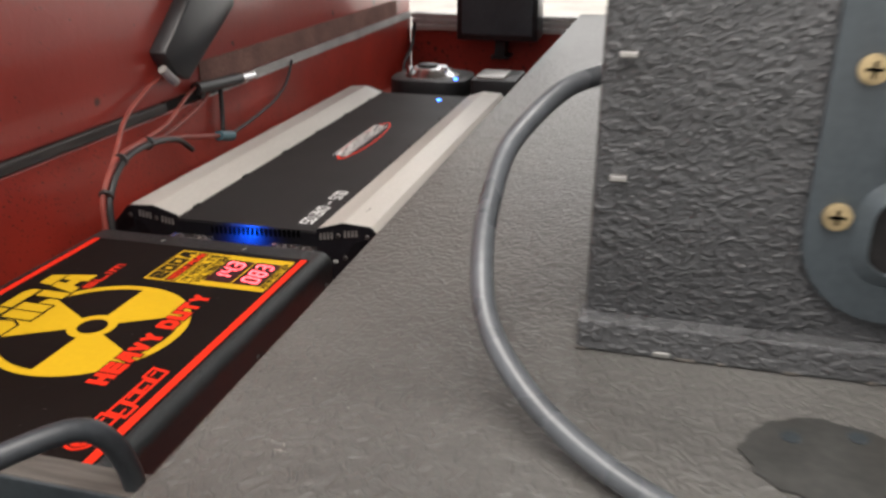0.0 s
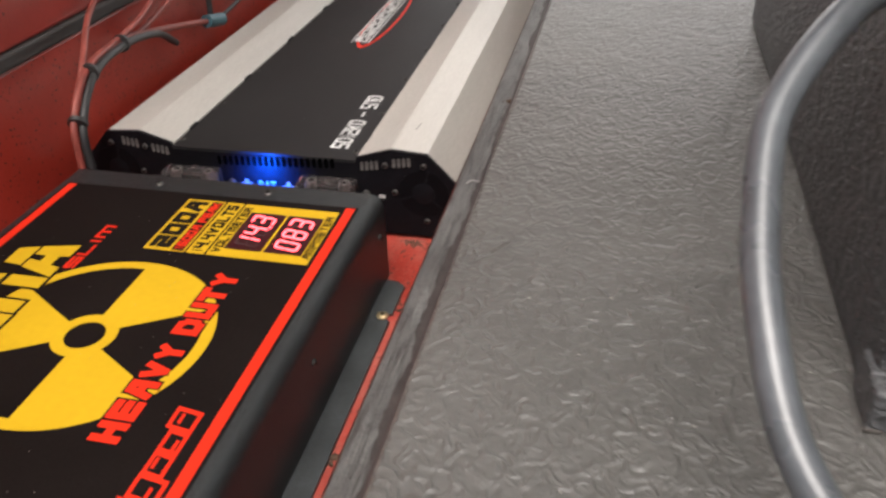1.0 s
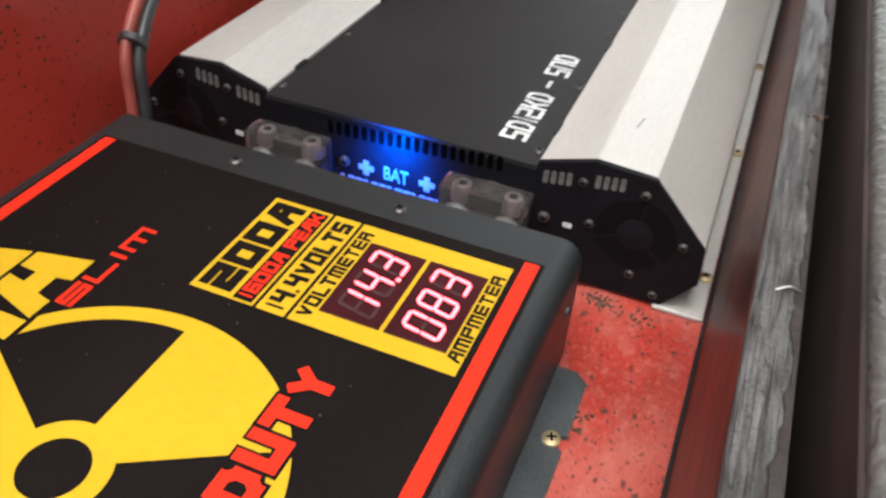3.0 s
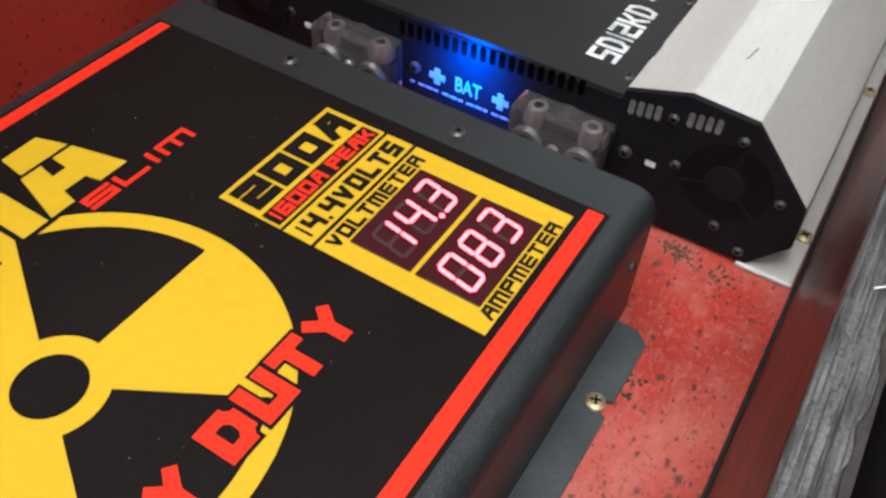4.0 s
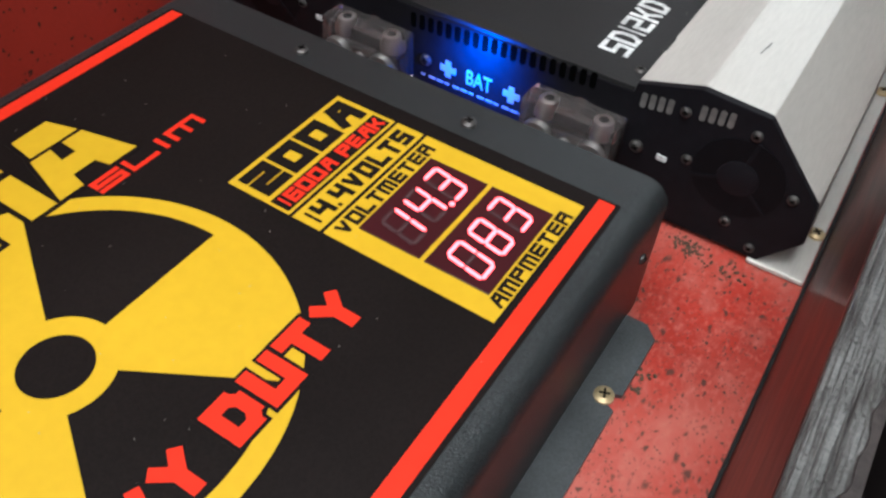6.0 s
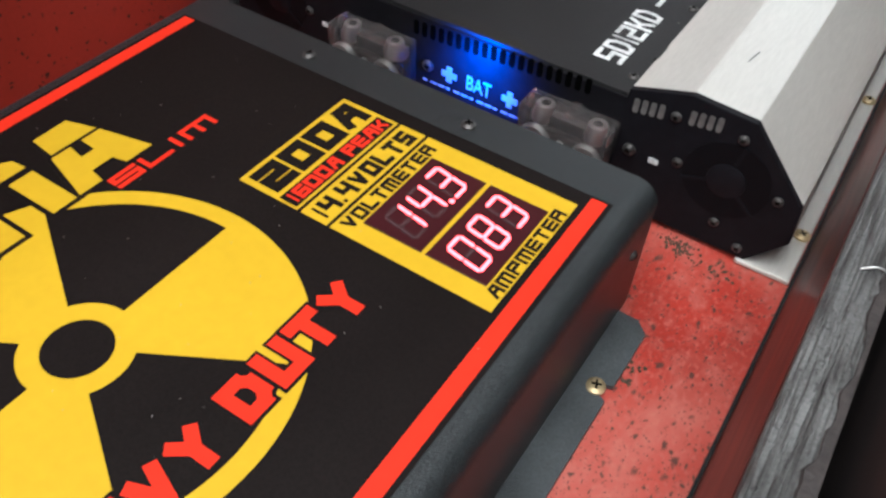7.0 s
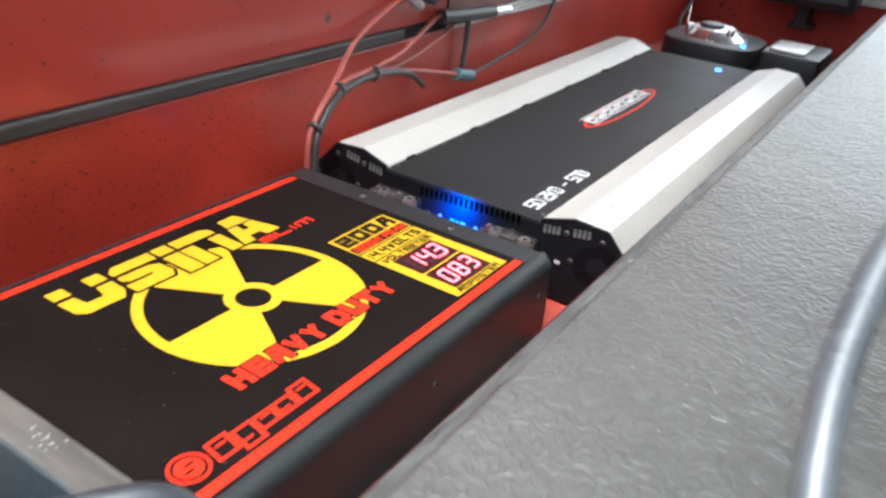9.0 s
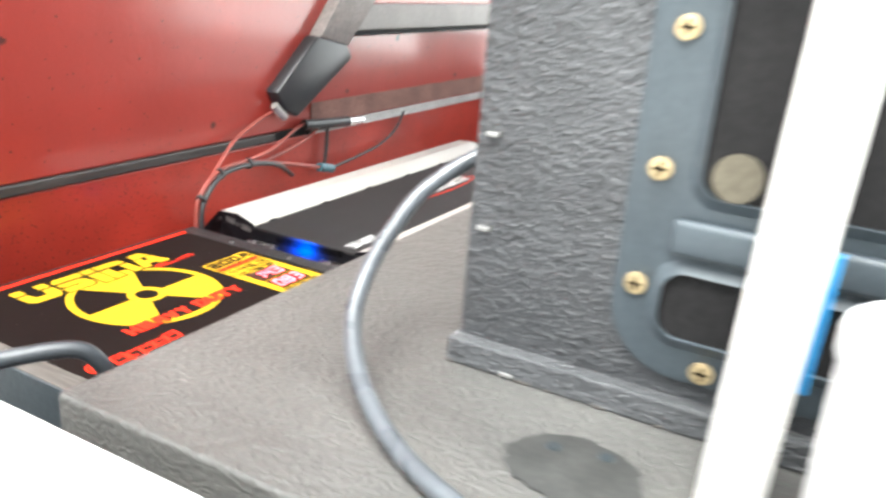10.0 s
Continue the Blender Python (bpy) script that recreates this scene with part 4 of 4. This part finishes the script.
# ---- wires along the red wall ----
def wall_wires():
    loom = thing("wire_loom", "red and black wires tied together beside the amplifier", "wiring")
    main = [(-0.243, 0.044, 0.030), (-0.2435, 0.046, 0.070), (-0.246, 0.055, 0.104), (-0.256, 0.100, 0.130), (-0.268, 0.170, 0.131), (-0.278, 0.240, 0.117), (-0.284, 0.330, 0.096), (-0.284, 0.372, 0.086)]
    part("red_wire", tube(main, 0.0032), WIRE_RED, loom, "pale red wire", 60)
    part("black_wire", tube([(x + 0.0045, y + 0.005, z - 0.0035) for x, y, z in main[:-2]] + [(-0.288, 0.30, 0.085)], 0.0036), WIRE_BLACK, loom, "black wire", 60)
    part("red_wire", tube([(-0.248, 0.058, 0.104), (-0.262, 0.108, 0.137), (-0.285, 0.165, 0.160), (-0.294, 0.230, 0.182), (-0.294, 0.262, 0.190)], 0.0028), WIRE_RED, loom, "pale red wire", 60)
    part("red_wire", tube([(-0.262, 0.130, 0.132), (-0.276, 0.230, 0.137), (-0.290, 0.305, 0.156), (-0.292, 0.345, 0.168)], 0.0026), WIRE_RED, loom, "pale red wire", 60)
    part("red_wire", tube([(-0.262, 0.120, 0.128), (-0.279, 0.230, 0.123), (-0.290, 0.335, 0.138), (-0.291, 0.372, 0.156)], 0.0026), WIRE_RED, loom, "pale red wire", 60)
    for p, q in ((main[2], main[3]), (main[3], main[4]), (main[4], main[5])):
        d = (Vector(q) - Vector(p)).normalized()
        a = Vector(p) + Vector((0.002, 0.002, -0.002))
        part("cable_tie", tube([a - d * 0.002, a, a + d * 0.002], 0.0082, 2, 14), WIRE_BLACK, loom, "black cable tie", 60)
    part("plug", tube([(-0.284, 0.365, 0.088), (-0.284, 0.382, 0.0835), (-0.284, 0.402, 0.079)], 0.0075, 3, 12), TEAL, loom, "teal plug", 60)
    clip = thing("strap_clip", "black plastic bracket hanging on the glossy red wall", "bracket")
    bar = [(0.250, 0.222), (0.272, 0.192), (0.300, 0.180), (0.440, 0.262), (0.430, 0.285), (0.345, 0.302)]
    part("bracket", prism(bar, "x", WALL_X - 0.003, WALL_X + 0.022, bevel=0.004), BLACK_PLASTIC, clip, "", 40)
    part("strap", prism([(0.350, 0.300), (0.430, 0.283), (0.510, 0.360), (0.430, 0.390)], "x", WALL_X - 0.003, WALL_X + 0.022, bevel=0.004), material("brown_grey_strap", (0.24, 0.21, 0.19), 0.6, grain=0.2, blotch=0.2), clip, "brown-grey strap", 40)
    part("white_end", tube([(-0.286, 0.252, 0.202), (-0.284, 0.266, 0.188), (-0.285, 0.276, 0.182)], 0.0062, 4, 12), PALE_RAIL, clip, "white plastic end", 60)
    adapter = thing("inline_adapter", "black inline adapter with a silver plug on the wall", "adapter")
    part("body", tube([(-0.290, 0.330, 0.162), (-0.289, 0.385, 0.158), (-0.289, 0.450, 0.154)], 0.0085, 4, 14), BLACK_PLASTIC, adapter, "", 60)
    part("tip", tube([(-0.289, 0.449, 0.154), (-0.289, 0.492, 0.151)], 0.0065, 4, 14), CHROME, adapter, "silver plug tip", 60)
    part("lead", tube([(-0.289, 0.392, 0.154), (-0.289, 0.390, 0.118), (-0.288, 0.384, 0.084)], 0.0033), WIRE_BLACK, adapter, "", 60)
    droop = thing("drooping_cable", "thin dark cable drooping from the wall rail", "cable")
    part("jacket", tube([(-0.292, 0.640, 0.150), (-0.290, 0.610, 0.120), (-0.290, 0.560, 0.098), (-0.289, 0.480, 0.086), (-0.288, 0.410, 0.079)], 0.0025), WIRE_BLACK, droop, "", 60)


wall_wires()


# ---- tall box with its horn ----
def tall_box():
    cab = thing("speaker_box", "tall black textured speaker box with a horn", "speaker")
    part("body", box(0.291, 0.760, -0.231, 0.230, 0.1555, 0.640, 0.003, 2), COATING_DARK, cab, "", 40)
    part("foot_batten", box(0.2885, 0.7615, -0.2435, -0.2180, 0.1555, 0.1740, 0.0015), COATING_DARK, cab)
    for x, z in ((0.3035, 0.254), (0.3040, 0.318), (0.335, 0.158)):
        part("staple", box(x - 0.0045, x + 0.0045, -0.2442 if z < 0.17 else -0.2352, -0.2305, z - 0.0015, z + 0.0015, 0.0006), STEEL, cab, "bare metal staple")
    for x, wide in ((0.291, 0.006), (0.348, 0.011), (0.366, 0.004), (0.402, 0.008), (0.441, 0.005)):
        part("worn_chip", box(x - wide / 2, x + wide / 2, -0.2441, -0.2425, 0.1556, 0.1572, 0.0004), RAW_WOOD, cab, "pale worn chip of bare wood")
    horn = part("horn", bmesh.new(), GREY_PLASTIC, cab, "blue-grey plastic horn frame")
    f0, f1 = -0.239, -0.2315
    X0, X1, Z0, Z1 = 0.397, 0.660, 0.187, 0.560
    part("rim", prism([(x, z) for x, z in rounded(X0, X1, Z0, Z1, 0.045, 8)], "y", f0 + 0.003, f1, bevel=0.001), GREY_PLASTIC, horn, "", 40)
    # Flat near-black sheets stand for the shaded depth of the horn openings.
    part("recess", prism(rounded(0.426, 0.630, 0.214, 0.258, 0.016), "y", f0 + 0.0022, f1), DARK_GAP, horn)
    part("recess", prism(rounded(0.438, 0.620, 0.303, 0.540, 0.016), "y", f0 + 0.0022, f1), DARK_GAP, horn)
    for za, zb, xa in ((0.212, 0.260, 0.424), (0.301, 0.542, 0.436)):
        outer, inner = rounded(xa - 0.004, 0.636, za - 0.004, zb + 0.004, 0.018), rounded(xa + 0.003, 0.629, za + 0.003, zb - 0.003, 0.014)
        ring = bmesh.new()
        for a, b in zip(range(len(outer)), list(range(1, len(outer))) + [0]):
            pts = [(outer[a], f0 + 0.003), (outer[b], f0 + 0.003), (inner[b], f0 - 0.002), (inner[a], f0 - 0.002)]
            ring.faces.new([ring.verts.new((p[0], d, p[1])) for p, d in pts])
            pts = [(inner[a], f0 - 0.002), (inner[b], f0 - 0.002), (inner[b], f0 + 0.003), (inner[a], f0 + 0.003)]
            ring.faces.new([ring.verts.new((p[0], d, p[1])) for p, d in pts])
        bmesh.ops.remove_doubles(ring, verts=ring.verts, dist=0.00001)
        part("lip", ring, GREY_PLASTIC, horn, "", 40)
    part("cross_bar", box(0.428, 0.632, f0 - 0.006, f0 + 0.0035, 0.268, 0.290, 0.004, 3), GREY_PLASTIC, horn, "", 40)
    part("throat", cyl((0.458, f0 - 0.0005, 0.318), 0.014, 0.004, "y", 24), material("tan_cone", (0.11, 0.095, 0.065), 0.6, grain=0.2, blotch=0.3), horn, "tan throat piece")
    for x, z in ((0.411, 0.2435), (0.4145, 0.316), (0.417, 0.396), (0.459, 0.1965), (0.58, 0.1965), (0.417, 0.50)):
        ob = part("horn_screw", cyl((x, f0 + 0.0002, z), 0.0072, 0.003, "y", 20, bevel=0.0008), BRASS, horn, "yellow zinc screw", 40)
        cross = box(x - 0.004, x + 0.004, f0 - 0.0002, f0 + 0.001, z - 0.0008, z + 0.0008)
        box(x - 0.0008, x + 0.0008, f0 - 0.0002, f0 + 0.001, z - 0.004, z + 0.004, bm=cross)
        part("recess", cross, SLOT, ob)
    cable = thing("speaker_cable", "thick glossy black cable looping out of the speaker box", "cable")
    loop = [(0.2960, -0.1580, 0.2940), (0.2892, -0.1606, 0.2949), (0.2657, -0.1776, 0.2870), (0.2425, -0.2102, 0.2630), (0.2380, -0.2440, 0.2400), (0.2402, -0.2740, 0.2205), (0.2490, -0.3030, 0.1995), (0.2690, -0.3280, 0.1828), (0.2960, -0.3500, 0.1705), (0.3290, -0.3705, 0.1632), (0.3650, -0.3880, 0.1618), (0.42, -0.407, 0.1618), (0.47, -0.418, 0.1618)]
    part("jacket", tube(loop, 0.0060, 10, 18), RUBBER, cable, "", 60)


tall_box()


def right_side():
    post = thing("ribbed_post", "white ribbed vinyl post on the grey cabinet", "post")
    part("core", box(0.474, 0.508, -0.312, -0.292, 0.1555, 0.640, 0.003), CREAM, post, "", 40)
    rib = mesh_of("rib", box(-0.0125, 0.0125, -0.002, 0.0, -0.0009, 0.0009, 0.0006, 1), CREAM)
    for k in range(150):
        part("rib", rib, None, post).location = (0.491, -0.3115, 0.160 + k * 0.0032)
    part("blue_clip", box(0.5078, 0.5122, -0.3000, -0.2935, 0.2300, 0.3040, 0.001), BLUE_PLASTIC, post, "blue plastic strip on the post")
    post.matrix_basis = Matrix.Translation((0.494, -0.302, 0.1555)) @ Matrix.Rotation(radians(1.8), 4, "Y") @ Matrix.Translation((-0.491, 0.302, -0.1555))
    can = thing("canister", "white plastic canister with a close-fitting white lid", "canister")
    part("body", cyl((0.585, -0.335, 0.1555), 0.058, 0.115, "z", 40, bevel=0.006), WHITE_PLASTIC, can, "", 40)
    part("lid", cyl((0.585, -0.335, 0.2695), 0.060, 0.018, "z", 40, bevel=0.004), WHITE_PLASTIC, can, "", 40)


right_side()


# ---- loose bits ----
def front_cable():
    c = thing("power_cable", "thick grey-black cable rising over the power supply's end", "cable")
    part("jacket", tube([(0.052, -0.3310, 0.060), (0.050, -0.3315, 0.090), (0.046, -0.3400, 0.117), (0.035, -0.3530, 0.1290), (0.010, -0.3850, 0.1270), (-0.020, -0.420, 0.1180), (-0.060, -0.450, 0.085), (-0.085, -0.461, 0.020), (-0.09, -0.463, -0.05), (-0.09, -0.463, -0.098)], 0.0066, 10, 16), CABLE_DARK, c, "", 60)


front_cable()


def crumbs():
    rng = random.Random(4)
    bm = bmesh.new()
    spots = [(0.030, 0.080, 0.007, 110, 0.0009), (0.052, 0.076, 0.010, 40, 0.0010), (0.042, -0.003, 0.006, 14, 0.0012), (0.107, 0.113, 0.003, 10, 0.0018), (0.044, -0.165, 0.005, 26, 0.002), (0.044, -0.012, 0.003, 9, 0.0012)]
    for cx, cy, spread, count, size in spots:
        for _ in range(count):
            s = size * rng.uniform(0.4, 1.0)
            x, y = rng.gauss(cx, spread * 0.6), rng.gauss(cy, spread * 0.4)
            z = (0.1207 if cx > 0.1 else 0.0002) + s * 0.5
            own = bmesh.new()
            bmesh.ops.create_icosphere(own, subdivisions=1, radius=s)
            for v in own.verts:
                v.co = Vector((x, y, z)) + v.co * rng.uniform(0.6, 1.2)
            merge(bm, own)
    tagged(part("dirt", bm, DIRT), "brown dirt crumbs on the red floor", "dirt", "", "stuff")


crumbs()


def crust():
    """An uneven dark bead of old sealant along the edge of the weathered strip."""
    rng = random.Random(21)
    bm = bmesh.new()
    y, w = -0.317, 0.003
    rows = []
    while y < 0.95:
        w = min(0.0052, max(0.0010, w + rng.uniform(-0.0011, 0.0011)))
        rows.append([bm.verts.new(c) for c in ((0.1081 - w, y, 0.1200), (0.1081 - w * 0.8, y, 0.1209 + w * 0.12), (0.1086, y, 0.1210 + w * 0.10), (0.1092, y, 0.1180))])
        y += rng.uniform(0.0015, 0.0045)
    for a, b in zip(rows, rows[1:]):
        for k in range(3):
            bm.faces.new((a[k], a[k + 1], b[k + 1], b[k]))
    tagged(part("sealant", bm, DARK_CRUST), "uneven dark brown sealant along the wooden strip", "sealant", "", "stuff")


crust()
nail = thing("nail", "bent nail lying on the weathered strip", "nail")
part("shank", tube([(0.099, -0.024, 0.1212), (0.103, -0.022, 0.1226), (0.107, -0.0215, 0.1214)], 0.0004, 4, 8), STEEL, nail, "", 60)

# Thin dark oval sheet laid on the cabinet as a dark patch.
pad = thing("dark_patch", "thin dark oval patch on the grey cabinet", "pad")
rng = random.Random(9)
part("sheet", prism([(0.412 + (0.040 + rng.uniform(-0.002, 0.002)) * math.cos(a), -0.318 + (0.033 + rng.uniform(-0.002, 0.002)) * math.sin(a)) for a in (2 * math.pi * k / 36 for k in range(36))], "z", 0.1552, 0.1562), PATCH_DARK, pad)
# Two small discs stand for the pair of highlights within the patch.
for x, y in ((0.395, -0.304), (0.425, -0.297)):
    part("patch_disc", cyl((x, y, 0.1560), 0.0045, 0.0012, "z", 14, bevel=0.0004), CHARCOAL, pad, "small grey disc on the dark patch")
chips = bmesh.new()
for _ in range(26):
    x, y, r = rng.uniform(0.14, 0.28), rng.uniform(-0.42, 0.1), rng.uniform(0.0003, 0.0008)
    if _ < 7:
        x, y, r = rng.gauss(0.167, 0.004), rng.gauss(-0.372, 0.004), rng.uniform(0.0004, 0.0012)
    prism([(x + r * rng.uniform(0.5, 1.2) * math.cos(a), y + r * rng.uniform(0.5, 1.2) * math.sin(a)) for a in (k * math.pi / 3 for k in range(6))], "z", 0.1551, 0.1556, bm=chips)
for _ in range(14):
    x, y, r = rng.gauss(-0.078, 0.006), rng.gauss(-0.330, 0.003), rng.uniform(0.0004, 0.0012)
    prism([(x + r * rng.uniform(0.5, 1.2) * math.cos(a), y + r * rng.uniform(0.5, 1.2) * math.sin(a)) for a in (k * math.pi / 3 for k in range(6))], "z", 0.0794, 0.0802, bm=chips)
tagged(part("paint_chips", chips, PALE_RAIL), "small pale paint chips on the coating and the board", "chips", "", "stuff")

dust = bmesh.new()
for _ in range(150):
    x, y, z, r = rng.uniform(-0.225, 0.010), rng.uniform(-0.31, -0.006), 0.07495, rng.uniform(0.00010, 0.00026)
    if _ > 90:
        x, y, z = rng.uniform(-0.18, -0.02), rng.uniform(0.13, 0.60), 0.0710
    turn = rng.uniform(0, 3)
    prism([(x + r * rng.uniform(0.6, 1.4) * math.cos(a + turn), y + r * rng.uniform(0.6, 1.4) * math.sin(a + turn)) for a in (k * 2 * math.pi / 5 for k in range(5))], "z", z, z + 0.00025, bm=dust)
tagged(part("dust", dust, PALE_RAIL), "pale specks of dust on the black printed label and cover", "dust", "", "stuff")
